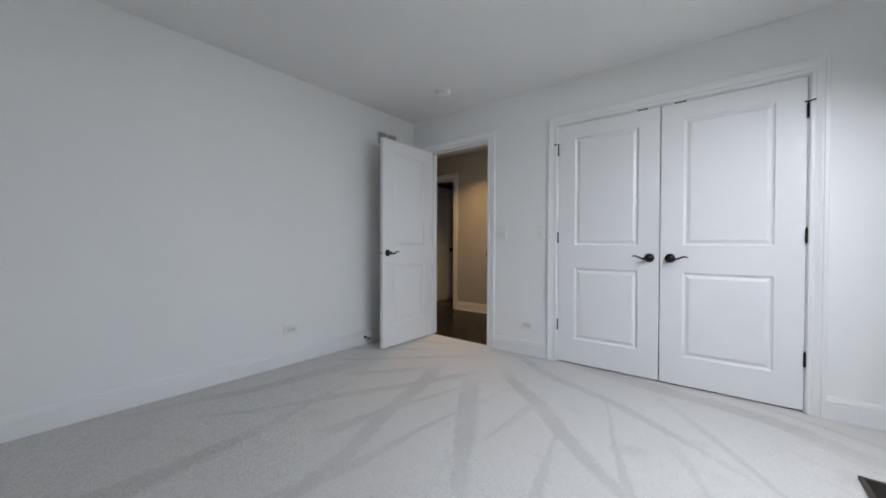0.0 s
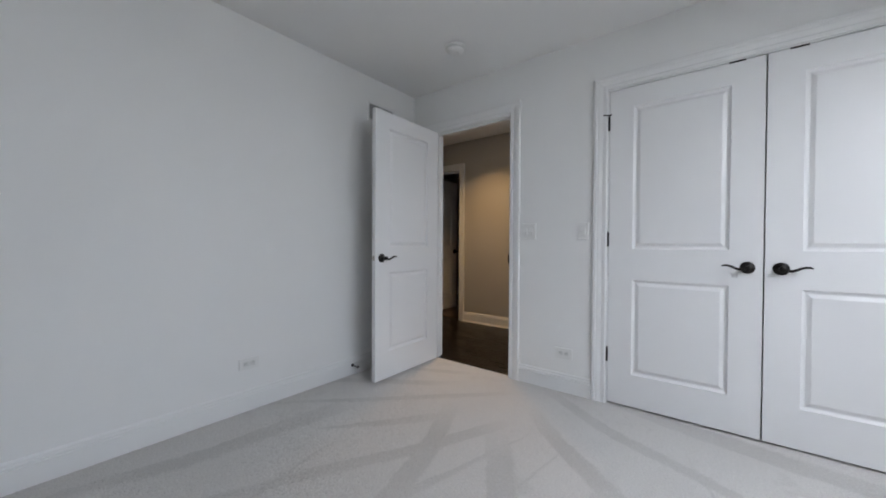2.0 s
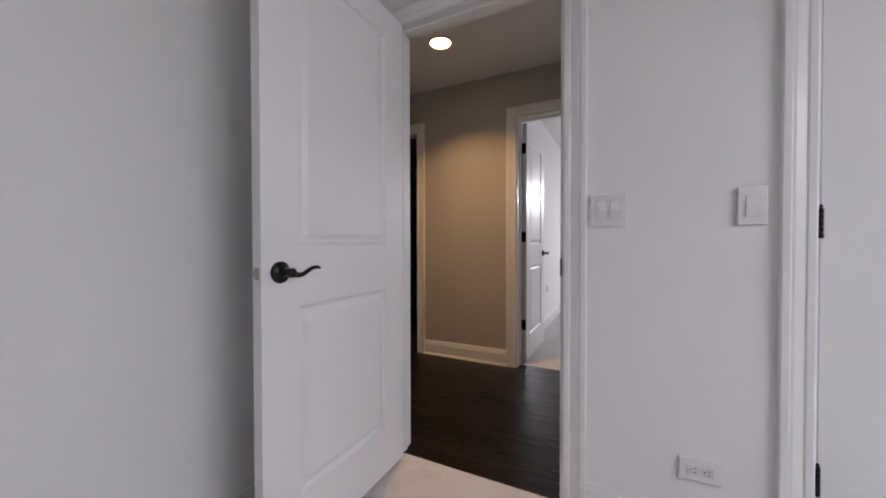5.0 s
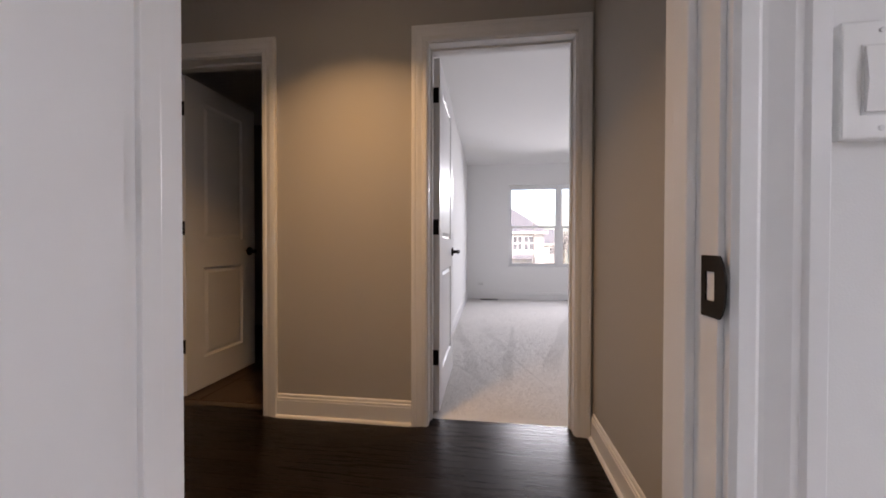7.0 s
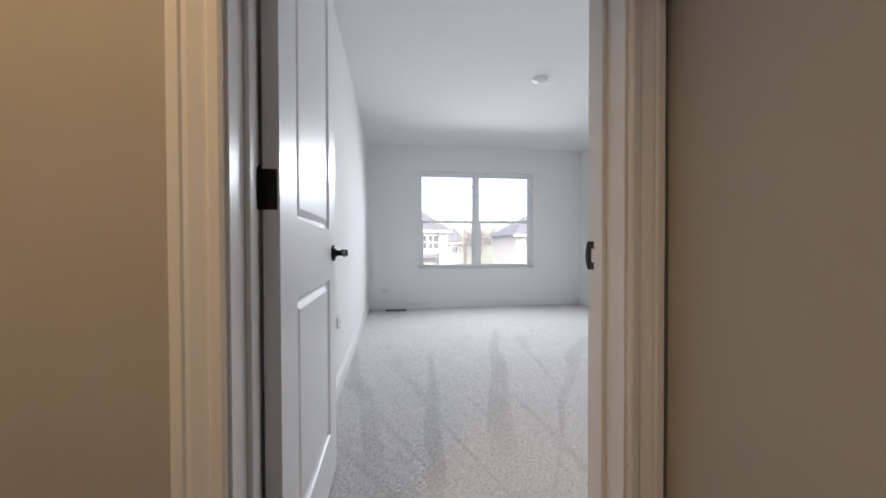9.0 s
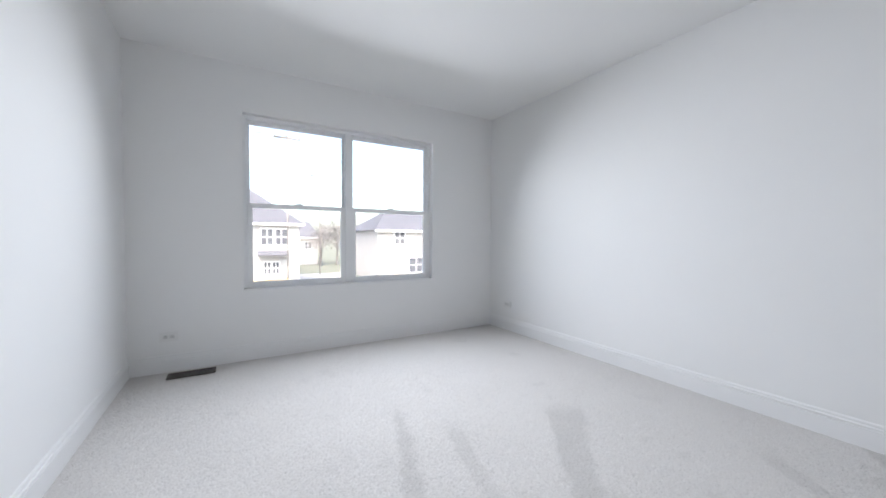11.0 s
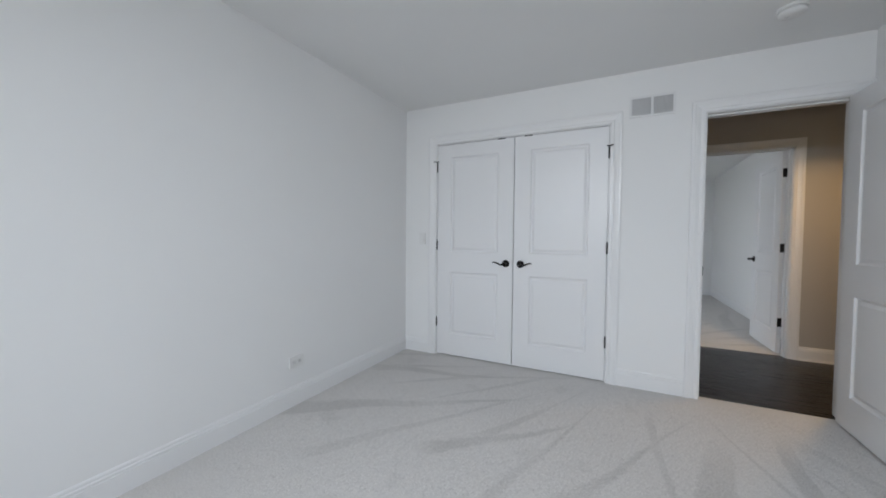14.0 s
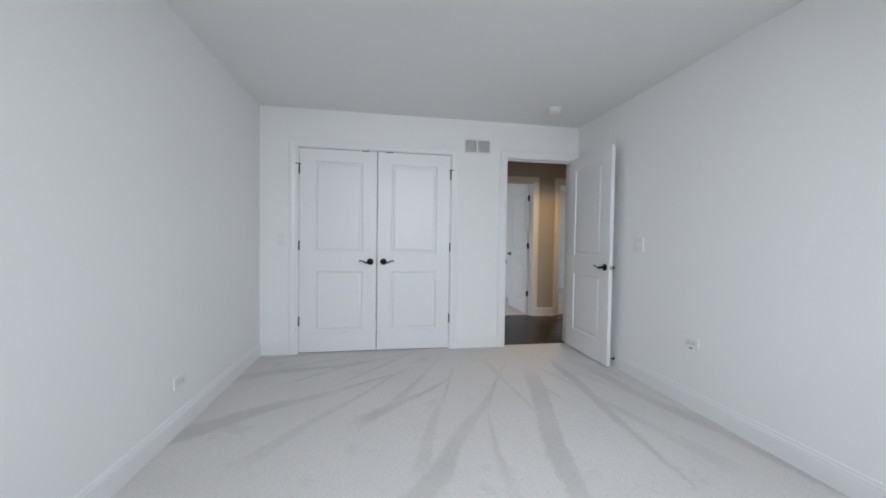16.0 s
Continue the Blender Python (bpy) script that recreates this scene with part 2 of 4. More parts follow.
def part(name, bm, mat, parent=None, label="", smooth=False):
    """Links a bmesh as one mesh object, under a thing or a part."""
    bmesh.ops.recalc_face_normals(bm, faces=bm.faces)
    me = bpy.data.meshes.new(name)
    bm.to_mesh(me)
    bm.free()
    if smooth:
        me.polygons.foreach_set("use_smooth", [True] * len(me.polygons))
    me.materials.append(mat)
    ob = new(name, me)
    if parent:
        ob.parent = parent
    return tagged(ob, label)


def structure(name, bm, mat, label, category):
    return tagged(part(name, bm, mat), label, category, kind="structure")


def thing(name, m, label, category, group="", kind=""):
    """An empty at the thing's base, for its parts."""
    e = new(name)
    e.empty_display_size = 0.05
    e.matrix_world = m
    return tagged(e, label, category, group, kind)


def lathe(bm, rings, axis_at=(0, 0, 0), axis='z', sign=1, seg=28):
    """Turned body: rings of (radius, height) along an axis."""
    loops = []
    for r, h in rings:
        loop = []
        for i in range(seg):
            c, s = r * math.cos(2 * math.pi * i / seg), r * math.sin(2 * math.pi * i / seg)
            p = (c, s, sign * h) if axis == 'z' else (c, sign * h, s) if axis == 'y' else (sign * h, c, s)
            loop.append(bm.verts.new([a + b for a, b in zip(axis_at, p)]))
        loops.append(loop)
    for a, b in zip(loops, loops[1:]):
        for i in range(seg):
            bm.faces.new((a[i], a[(i + 1) % seg], b[(i + 1) % seg], b[i]))
    bm.faces.new(loops[0]); bm.faces.new(loops[-1])
    return bm


def tube(bm, points, radii, flat=1.0, seg=10):
    """A round bar along points; flat squeezes it sideways."""
    loops = []
    for i, p in enumerate(points):
        d = (Vector(points[min(i + 1, len(points) - 1)]) - Vector(points[max(i - 1, 0)])).normalized()
        side = d.cross(Vector((0, 0, 1)))
        side = side.normalized() if side.length > 1e-3 else Vector((1, 0, 0))
        up = side.cross(d)
        loops.append([bm.verts.new(Vector(p) + radii[i] * (math.cos(a) * side * flat + math.sin(a) * up)) for a in [2 * math.pi * k / seg for k in range(seg)]])
    for a, b in zip(loops, loops[1:]):
        for i in range(seg):
            bm.faces.new((a[i], a[(i + 1) % seg], b[(i + 1) % seg], b[i]))
    bm.faces.new(loops[0]); bm.faces.new(loops[-1])
    return bm


def prism(bm, profile, a, b):
    """A bar between stations a and b: each a function from a profile point to a place."""
    la, lb = [bm.verts.new(a(*p)) for p in profile], [bm.verts.new(b(*p)) for p in profile]
    k = len(profile)
    for i in range(k):
        bm.faces.new((la[i], la[(i + 1) % k], lb[(i + 1) % k], lb[i]))
    bm.faces.new(la); bm.faces.new(lb[::-1])
    return bm


# ---- the plan ----
H = 2.43                      # ceiling
A_L, A_R, A_BACK = 0.0, 3.65, -4.4
B_L, B_R, B_FRONT, B_FAR = 0.38, 3.71, 1.605, 6.095
HALL_S, HALL_N, HALL_E, HALL_W = 0.12, 1.467, 1.295, -2.7
DA = (0.258, 1.012)           # door of the first bedroom
DB = (0.448, 1.205)           # door of the second bedroom
DD = (-1.17, -0.512)          # bathroom door
DS = (-0.98, -0.19)          # third bedroom door
CA = (1.731, 3.262)           # closets
CB = (1.829, 3.349)
TOP = 2.05
J = 0.019                     # jamb board
WIN_Z = (0.58, 2.05)
WB = (1.128, 2.908)
WA = (-2.47, -0.70)


def wall_x(name, x0, x1, y0, y1, openings, mat, label, z1=H + 0.02):
    """A wall along x with openings (x0, x1, z0, z1) through it."""
    bm, x = bmesh.new(), x0
    for a, b, za, zb in sorted(openings):
        box(bm, x, a, y0, y1, -0.02, z1)
        if za > 0.01:
            box(bm, a, b, y0, y1, -0.02, za)
        box(bm, a, b, y0, y1, zb, z1)
        x = b
    box(bm, x, x1, y0, y1, -0.02, z1)
    return structure(name, bm, mat, label, "wall")


def wall_y(name, y0, y1, x0, x1, openings, mat, label):
    bm, y = bmesh.new(), y0
    for a, b, za, zb in sorted(openings):
        box(bm, x0, x1, y, a, -0.02, H + 0.02)
        if za > 0.01:
            box(bm, x0, x1, a, b, -0.02, za)
        box(bm, x0, x1, a, b, zb, H + 0.02)
        y = b
    box(bm, x0, x1, y, y1, -0.02, H + 0.02)
    return structure(name, bm, mat, label, "wall")


def gap(d):
    return (d[0] - J, d[1] + J, 0, TOP + J)


# partitions are two skins, one painted for each side
wall_x("wall_bedroom_front", -0.12, A_R + 0.15, 0.0, 0.06, [gap(DA), gap(CA)], PAINT, "white painted drywall wall with door and closet openings")
wall_x("wall_hall_south", HALL_W, HALL_E + 0.1, 0.06, HALL_S, [gap(DA), gap(DS)], HALL_PAINT, "greige painted hall wall with two door openings")
wall_x("wall_hall_north", HALL_W, HALL_E + 0.1, HALL_N, 1.535, [gap(DB), gap(DD)], HALL_PAINT, "greige painted hall wall with two door openings")
wall_x("wall_second_bedroom_front", B_L - 0.12, B_R + 0.15, 1.535, B_FRONT, [gap(DB), gap(CB)], PAINT, "white painted drywall wall with door and closet openings")
wall_y("wall_hall_east", HALL_S, HALL_N, HALL_E, HALL_E + 0.1, [], HALL_PAINT, "greige painted end wall of the hall")
wall_y("wall_hall_west", HALL_S, HALL_N, HALL_W - 0.1, HALL_W, [], HALL_PAINT, "greige painted end wall of the hall")
wall_y("wall_bedroom_left", A_BACK, 0.0, A_L - 0.12, A_L, [], PAINT, "blank white painted drywall wall")
wall_y("wall_bedroom_right", A_BACK, 0.0, A_R, A_R + 0.15, [(WA[0], WA[1], *WIN_Z)], PAINT, "white painted outer wall with a window")
wall_x("wall_bedroom_back", A_L - 0.12, A_R + 0.15, A_BACK - 0.12, A_BACK, [], PAINT, "plain white painted wall")
wall_y("wall_second_bedroom_left", B_FRONT, B_FAR, B_L - 0.12, B_L, [], PAINT, "white painted drywall wall")
wall_y("wall_second_bedroom_right", B_FRONT, B_FAR, B_R, B_R + 0.15, [], PAINT, "long blank white painted wall")
wall_x("wall_second_bedroom_far", B_L - 0.12, B_R + 0.15, B_FAR, B_FAR + 0.16, [(WB[0], WB[1], *WIN_Z)], PAINT, "white painted outer wall with a twin window")
wall_x("wall_closets", HALL_E + 0.1, B_R + 0.15, 0.76, 0.82, [], PAINT, "plain partition between two closets")
wall_y("wall_closets_end", 0.06, 1.535, B_R, B_R + 0.15, [], PAINT, "plain end wall of the closets")
# bathroom and third bedroom, closed round
wall_x("wall_bathroom_back", -2.3, B_L - 0.12, 3.6, 3.7, [], HALL_PAINT, "plain bathroom wall")
wall_y("wall_bathroom_left", 1.535, 3.6, -2.4, -2.3, [], HALL_PAINT, "plain bathroom wall")
wall_x("wall_bathroom_front", -2.3, B_L - 0.12, 1.535, B_FRONT, [gap(DD)], HALL_PAINT, "bathroom wall with a door opening")
wall_x("wall_third_bedroom_front", HALL_W, -0.12, 0.0, 0.06, [gap(DS)], PAINT, "white wall with a door opening")
wall_y("wall_third_bedroom_left", -3.0, 0.0, HALL_W - 0.1, HALL_W, [(-2.5, -1.0, 0.7, 2.05)], PAINT, "white outer wall with an opening for daylight")
wall_x("wall_third_bedroom_back", HALL_W - 0.1, -0.12, -3.1, -3.0, [], PAINT, "plain white wall")

floor_a = structure("floor_bedroom", boxes((A_L, A_R, A_BACK, 0.0, -0.03, 0.0), (DA[0], DA[1], 0.0, 0.035, -0.03, 0.0), (HALL_E + 0.1, B_R, 0.0, 0.76, -0.03, 0.0)), CARPET_A, "light grey cut pile carpet with vacuum strokes", "carpet")
floor_b = structure("floor_second_bedroom", boxes((B_L, B_R, B_FRONT, B_FAR, -0.03, 0.0), (DB[0], DB[1], 1.555, B_FRONT, -0.03, 0.0), (HALL_E + 0.1, B_R, 0.82, B_FRONT, -0.03, 0.0)), CARPET_B, "light grey cut pile carpet with vacuum strokes", "carpet")
structure("floor_third_bedroom", boxes((HALL_W, -0.12, -3.0, 0.03, -0.03, 0.0)), CARPET_A, "light grey cut pile carpet", "carpet")
structure("ceiling_bedroom", boxes((A_L - 0.12, A_R + 0.15, A_BACK - 0.12, 0.0, H, H + 0.1)), CEIL, "flat white painted ceiling", "ceiling")
structure("ceiling_second_bedroom", boxes((B_L - 0.12, B_R + 0.15, B_FRONT, B_FAR + 0.16, H, H + 0.1)), CEIL, "flat white painted ceiling", "ceiling")
structure("ceiling_hall", boxes((HALL_W - 0.1, B_R + 0.15, 0.0, B_FRONT, H + 0.002, H + 0.1)), CEIL, "flat white hall ceiling", "ceiling")
structure("ceiling_bathroom", boxes((-2.4, B_L - 0.12, B_FRONT, 3.7, H, H + 0.1)), CEIL, "flat bathroom ceiling", "ceiling")
structure("ceiling_third_bedroom", boxes((HALL_W - 0.1, -0.12, -3.1, 0.0, H, H + 0.1)), CEIL, "flat white ceiling", "ceiling")

# ---- trim: casings, jambs, baseboards ----
CASING = ((0.0, 0.0), (0.0, 0.009), (0.006, 0.013), (0.022, 0.013), (0.027, 0.010), (0.032, 0.011), (0.052, 0.017), (0.060, 0.017), (0.064, 0.021), (0.081, 0.021), (0.084, 0.018), (0.084, 0.0))


def casing(d, y, out, right_width=None):
    """Moulded casing round an opening on the face y of a wall; out is +1 or -1."""
    e = thing("trim", Matrix(), "white moulded door casing with mitred corners", "door casing", kind="structure")
    r, z = 0.006, TOP + 0.006
    squeeze = 1.0 if right_width is None else right_width / 0.084
    for side, x in ((-1, d[0] - r), (1, d[1] + r)):
        k = squeeze if side > 0 else 1.0
        bm = prism(bmesh.new(), CASING, lambda w, t: (x + side * w * k, y + out * t, 0.0), lambda w, t: (x + side * w * k, y + out * t, z + w))
        part("casing_leg", bm, TRIM, e)
    bm = prism(bmesh.new(), CASING, lambda w, t: (d[0] - r - w, y + out * t, z + w), lambda w, t: (d[1] + r + w * squeeze, y + out * t, z + w))
    part("casing_head", bm, TRIM, e)


def jambs(name, d, y0, y1, stop):
    """Jamb boards of an opening, with the stop that the door shuts against (None: no stop)."""
    e = thing(name, Matrix(), "white painted door frame set in the wall", "door frame", kind="structure")
    part("jamb", boxes((d[0] - J, d[0], y0, y1, 0, TOP)), TRIM, e)
    part("jamb", boxes((d[1], d[1] + J, y0, y1, 0, TOP)), TRIM, e)
    part("head_jamb", boxes((d[0] - J, d[1] + J, y0, y1, TOP, TOP + J)), TRIM, e)
    if stop:
        a, b = stop
        part("stop", boxes((d[0], d[0] + 0.011, a, b, 0, TOP - 0.011), bevel=0.002), TRIM, e)
        part("stop", boxes((d[1] - 0.011, d[1], a, b, 0, TOP - 0.011), bevel=0.002), TRIM, e)
        part("stop", boxes((d[0], d[1], a, b, TOP - 0.011, TOP), bevel=0.002), TRIM, e)
    return e


for d, y, out, w in ((DA, 0.0, -1, None), (CA, 0.0, -1, None), (DA, HALL_S, 1, None), (DS, HALL_S, 1, None), (DB, HALL_N, -1, 0.070),
                     (DD, HALL_N, -1, None), (DB, B_FRONT, 1, None), (CB, B_FRONT, 1, None)):
    casing(d, y, out, w)
frame_a = jambs("door_frame_1", DA, 0.001, 0.119, (0.042, 0.075))
frame_b = jambs("door_frame_2", DB, 1.468, 1.604, (1.53, 1.563))
frame_c = jambs("door_frame_3", DD, 1.468, 1.604, (1.53, 1.563))
jambs("door_frame_4", DS, 0.001, 0.119, (0.042, 0.075))
jambs("door_frame_5", CA, 0.001, 0.119, None)
jambs("door_frame_6", CB, 1.468, 1.604, None)

BASE = ((0.0, 0.0), (0.013, 0.0), (0.013, 0.095), (0.0075, 0.0975), (0.0075, 0.1005), (0.0125, 0.103), (0.0115, 0.111), (0.0065, 0.113), (0.0065, 0.124), (0.004, 0.130), (0.0, 0.132))


def baseboard(p0, p1, n):
    """Moulded baseboard along a wall's foot from p0 to p1; n points into the room."""
    bm = prism(bmesh.new(), BASE, lambda t, z: (p0[0] + n[0] * t, p0[1] + n[1] * t, z), lambda t, z: (p1[0] + n[0] * t, p1[1] + n[1] * t, z))
    structure("baseboard", bm, TRIM, "white moulded baseboard along the wall foot", "baseboard")


C = 0.0905
baseboard((A_L, A_BACK), (A_L, 0), (1, 0))
baseboard((A_R, A_BACK), (A_R, 0), (-1, 0))
baseboard((A_L, A_BACK), (A_R, A_BACK), (0, 1))
baseboard((A_L, 0), (DA[0] - C, 0), (0, -1))
baseboard((DA[1] + C, 0), (CA[0] - C, 0), (0, -1))
baseboard((CA[1] + C, 0), (A_R, 0), (0, -1))
baseboard((B_L, B_FRONT), (B_L, B_FAR), (1, 0))
baseboard((B_R, B_FRONT), (B_R, B_FAR), (-1, 0))
baseboard((B_L, B_FAR), (B_R, B_FAR), (0, -1))
baseboard((DB[1] + C, B_FRONT), (CB[0] - C, B_FRONT), (0, 1))
baseboard((CB[1] + C, B_FRONT), (B_R, B_FRONT), (0, 1))
baseboard((DD[1] + C, HALL_N), (DB[0] - C, HALL_N), (0, -1))
baseboard((HALL_W, HALL_N), (DD[0] - C, HALL_N), (0, -1))
baseboard((HALL_E, HALL_S), (HALL_E, HALL_N - 0.021), (-1, 0))
baseboard((DA[1] + C, HALL_S), (HALL_E, HALL_S), (0, 1))
baseboard((DS[1] + C, HALL_S), (DA[0] - C, HALL_S), (0, 1))
baseboard((HALL_W, HALL_S), (DS[0] - C, HALL_S), (0, 1))


SHOE = ((0.013, 0.0), (0.026, 0.0), (0.025, 0.007), (0.021, 0.013), (0.013, 0.017))


def shoe(p0, p1, n):
    """Small quarter-round shoe at the foot of a hall baseboard."""
    bm = prism(bmesh.new(), SHOE, lambda t, z: (p0[0] + n[0] * t, p0[1] + n[1] * t, z), lambda t, z: (p1[0] + n[0] * t, p1[1] + n[1] * t, z))
    structure("trim", bm, TRIM, "white shoe moulding along the hall floor", "shoe moulding")


shoe((DD[1] + C, HALL_N), (DB[0] - C, HALL_N), (0, -1))
shoe((HALL_W, HALL_N), (DD[0] - C, HALL_N), (0, -1))
shoe((HALL_E, HALL_S + 0.03), (HALL_E, HALL_N - 0.024), (-1, 0))
shoe((DS[1] + C, HALL_S), (DA[0] - C, HALL_S), (0, 1))


# ---- doors ----
def panelled_slab(w, h, t, stile=0.14):
    """A two-panel moulded door: x 0..w, y 0..t, z 0..h, with sunk mouldings and raised fields on both faces."""
    bm = bmesh.new()
    xs, zs = (0, stile, w - stile, w), (0, 0.205, 0.81, 1.005, h - 0.122, h)
    for face, d in ((0.0, 1), (t, -1)):
        grid = [[bm.verts.new((x, face, z)) for z in zs] for x in xs]
        for i in range(3):
            for k in range(5):
                ring = [grid[i][k], grid[i + 1][k], grid[i + 1][k + 1], grid[i][k + 1]]
                if i == 1 and k in (1, 3):
                    x0, x1, z0, z1 = xs[1], xs[2], zs[k], zs[k + 1]
                    for inset, depth in ((0.004, 0.007), (0.012, 0.0125), (0.019, 0.013), (0.036, 0.0045), (0.040, 0.0035)):
                        nxt = [bm.verts.new((x, face + d * depth, z)) for x, z in ((x0 + inset, z0 + inset), (x1 - inset, z0 + inset), (x1 - inset, z1 - inset), (x0 + inset, z1 - inset))]
                        for q in range(4):
                            bm.faces.new((ring[q], ring[(q + 1) % 4], nxt[(q + 1) % 4], nxt[q]))
                        ring = nxt
                bm.faces.new(ring)
    for a, b in (((0, 0), (w, 0)), ((w, 0), (w, h)), ((w, h), (0, h)), ((0, h), (0, 0))):
        bm.faces.new([bm.verts.new(p) for p in ((a[0], 0, a[1]), (b[0], 0, b[1]), (b[0], t, b[1]), (a[0], t, a[1]))])
    bmesh.ops.remove_doubles(bm, verts=bm.verts, dist=1e-5)
    return bm


def lever_handle(door, x, y, z, d, toward=-1):
    """Round rose and wavy lever on the face y of a door; d is the way out of that face."""
    rose = part("handle", lathe(bmesh.new(), ((0.033, 0.0), (0.033, 0.005), (0.030, 0.009), (0.022, 0.012), (0.014, 0.016), (0.0115, 0.022), (0.0115, 0.040), (0.014, 0.044), (0.014, 0.056), (0.010, 0.060)), (x, y, z), 'y', d, 28), BRONZE, door, "dark bronze round rose", smooth=True)
    path = [(0, -0.002), (0.014, -0.007), (0.030, -0.008), (0.046, -0.002), (0.062, 0.007), (0.078, 0.012), (0.092, 0.012), (0.104, 0.008)]
    pts = [(x + toward * (0.006 + u), y + d * (0.049 + 0.03 * u), z + v) for u, v in path]
    part("lever", tube(bmesh.new(), pts, (0.0095, 0.0085, 0.0075, 0.007, 0.0065, 0.006, 0.0055, 0.0035), 0.8), BRONZE, rose, "wavy dark bronze lever", smooth=True)


def hinge(door, z, s, pin_stop=False):
    """Butt hinge at height z: knuckles and two leaves."""
    bm = bmesh.new()
    for i in range(5):
        lathe(bm, ((0.0052, 0.0), (0.0062, 0.001), (0.0062, 0.016), (0.0052, 0.017)), (-0.002, -s * 0.007, z - 0.045 + 0.0178 * i), 'z', 1, 12)
    lathe(bm, ((0.002, 0.0), (0.005, 0.004), (0.002, 0.009)), (-0.002, -s * 0.007, z + 0.044), 'z', 1, 12)
    h = part("hinge", bm, BRONZE, door, "black butt hinge", smooth=True)
    part("hinge_leaf", boxes((-0.0015, 0.001, -s * 0.004, s * 0.030, z - 0.044, z + 0.044)), BRONZE, h)
    if pin_stop:
        bm = tube(bmesh.new(), [(-0.002, -s * 0.012, z + 0.052), (-0.018, -s * 0.030, z + 0.053), (-0.030, -s * 0.036, z + 0.052)], (0.004, 0.004, 0.005))
        tube(bm, [(-0.002, -s * 0.012, z + 0.052), (0.014, -s * 0.022, z + 0.053)], (0.004, 0.005))
        part("hinge_pin_stop", bm, BRONZE, h, "small black hinge pin stop", smooth=True)


def make_door(name, m, w, s, label, both=True, latch=True, pin_stop=False, ball_catch=False, category="door", handle_z=0.925):
    """A door hung at the origin, its slab along +x and as thick as s says; shut on the -s side."""
    e = thing(name, m, label, category, kind="structure")
    t, h, z0 = 0.035, 2.032, 0.013
    bm = panelled_slab(w - 0.003, h, t)
    bmesh.ops.translate(bm, verts=bm.verts, vec=(0.0, 0, z0))
    if s < 0:
        bmesh.ops.scale(bm, verts=bm.verts, vec=(1, -1, 1))
    part("slab", bm, DOOR, e)
    x, z = w - 0.066, handle_z
    lever_handle(e, x, 0, z, -s)
    if both:
        lever_handle(e, x, s * t, z, s)
    for k, hz in enumerate((0.325, 1.08, 1.835)):
        hinge(e, hz, s, pin_stop and k == 2)
    if latch:
        lp = part("latch_plate", boxes((w - 0.0035, w - 0.0012, s * 0.008, s * 0.027, z - 0.018, z + 0.018)), STEEL, e, "satin nickel latch plate")
        part("latch_bolt", boxes((w - 0.003, w + 0.009, s * 0.012, s * 0.023, z - 0.009, z + 0.009), bevel=0.002), STEEL, lp)
    if ball_catch:
        part("catch_plate", boxes((w - 0.155, w - 0.085, -s * 0.001, s * 0.022, 2.041, 2.0497)), BRONZE, e, "black catch plate on the top edge")
    return e


make_door("door_1", pose(DA[0] + 0.002, -0.006, 0, 0, 0, -88.9), 0.750, 1, "white two-panel door standing open against the wall", handle_z=0.936)
make_door("door_2", pose(DB[0] + 0.006, B_FRONT + 0.006, 0, 0, 0, 90), 0.754, -1, "white two-panel bedroom door standing wide open")
make_door("door_3", pose(DD[0] + 0.002, B_FRONT + 0.006, 0, 0, 0, 89), 0.654, -1, "white two-panel door open into the dark bathroom")
make_door("door_4", pose(DS[0] + 0.002, -0.006, 0, 0, 0, -95), 0.785, 1, "white two-panel door standing open into a bright room")
half_a, half_b = (CA[1] - CA[0]) / 2 - 0.0035, (CB[1] - CB[0]) / 2 - 0.0035
for nm, m, w, s in (("door_5", pose(CA[0] + 0.003, 0.004, 0), half_a, 1), ("door_6", pose(CA[1] - 0.003, 0.004, 0, 0, 0, 180), half_a, -1),
                    ("door_7", pose(CB[0] + 0.003, B_FRONT - 0.004, 0), half_b, -1), ("door_8", pose(CB[1] - 0.003, B_FRONT - 0.004, 0, 0, 0, 180), half_b, 1)):
    make_door(nm, m, w, s, "shut white two-panel closet door with black lever", both=False, latch=False, pin_stop=True, ball_catch=True, category="closet door")

# hinge leaves left in sight on the jambs of the open doors
for fr, x in ((frame_b, DB[0]), (frame_c, DD[0])):
    for z in (0.325, 1.08, 1.835):
        part("hinge_leaf", boxes((x - 0.001, x + 0.002, B_FRONT - 0.036, B_FRONT - 0.002, z - 0.044, z + 0.044)), BRONZE, fr, "black hinge leaf on the jamb")

# strike plates on the latch jambs
for fr, x, y, d in ((frame_a, DA[1], 0.012, -1), (frame_b, DB[1], 1.583, -1)):
    bm = bmesh.new()
    z = 0.932
    for b in ((-0.016, 0.016, 0.016, 0.034), (-0.016, 0.016, -0.034, -0.016), (-0.016, -0.008, -0.016, 0.016), (0.008, 0.016, -0.016, 0.016)):
        box(bm, x - 0.0018, x, y + b[0], y + b[1], z + b[2], z + b[3])
    lip = -1 if y < 1 else 1
    arc = [(lip * (0.0155 + 0.013 * math.cos(a)), 0.034 * math.sin(a)) for a in [math.pi * (k / 10 - 0.5) for k in range(11)]]
    prism(bm, arc, lambda u, w: (x - 0.0034, y + u, z + w), lambda u, w: (x - 0.0012, y + u, z + w))
    part("strike_plate", bm, BRONZE, fr, "black bronze strike plate")


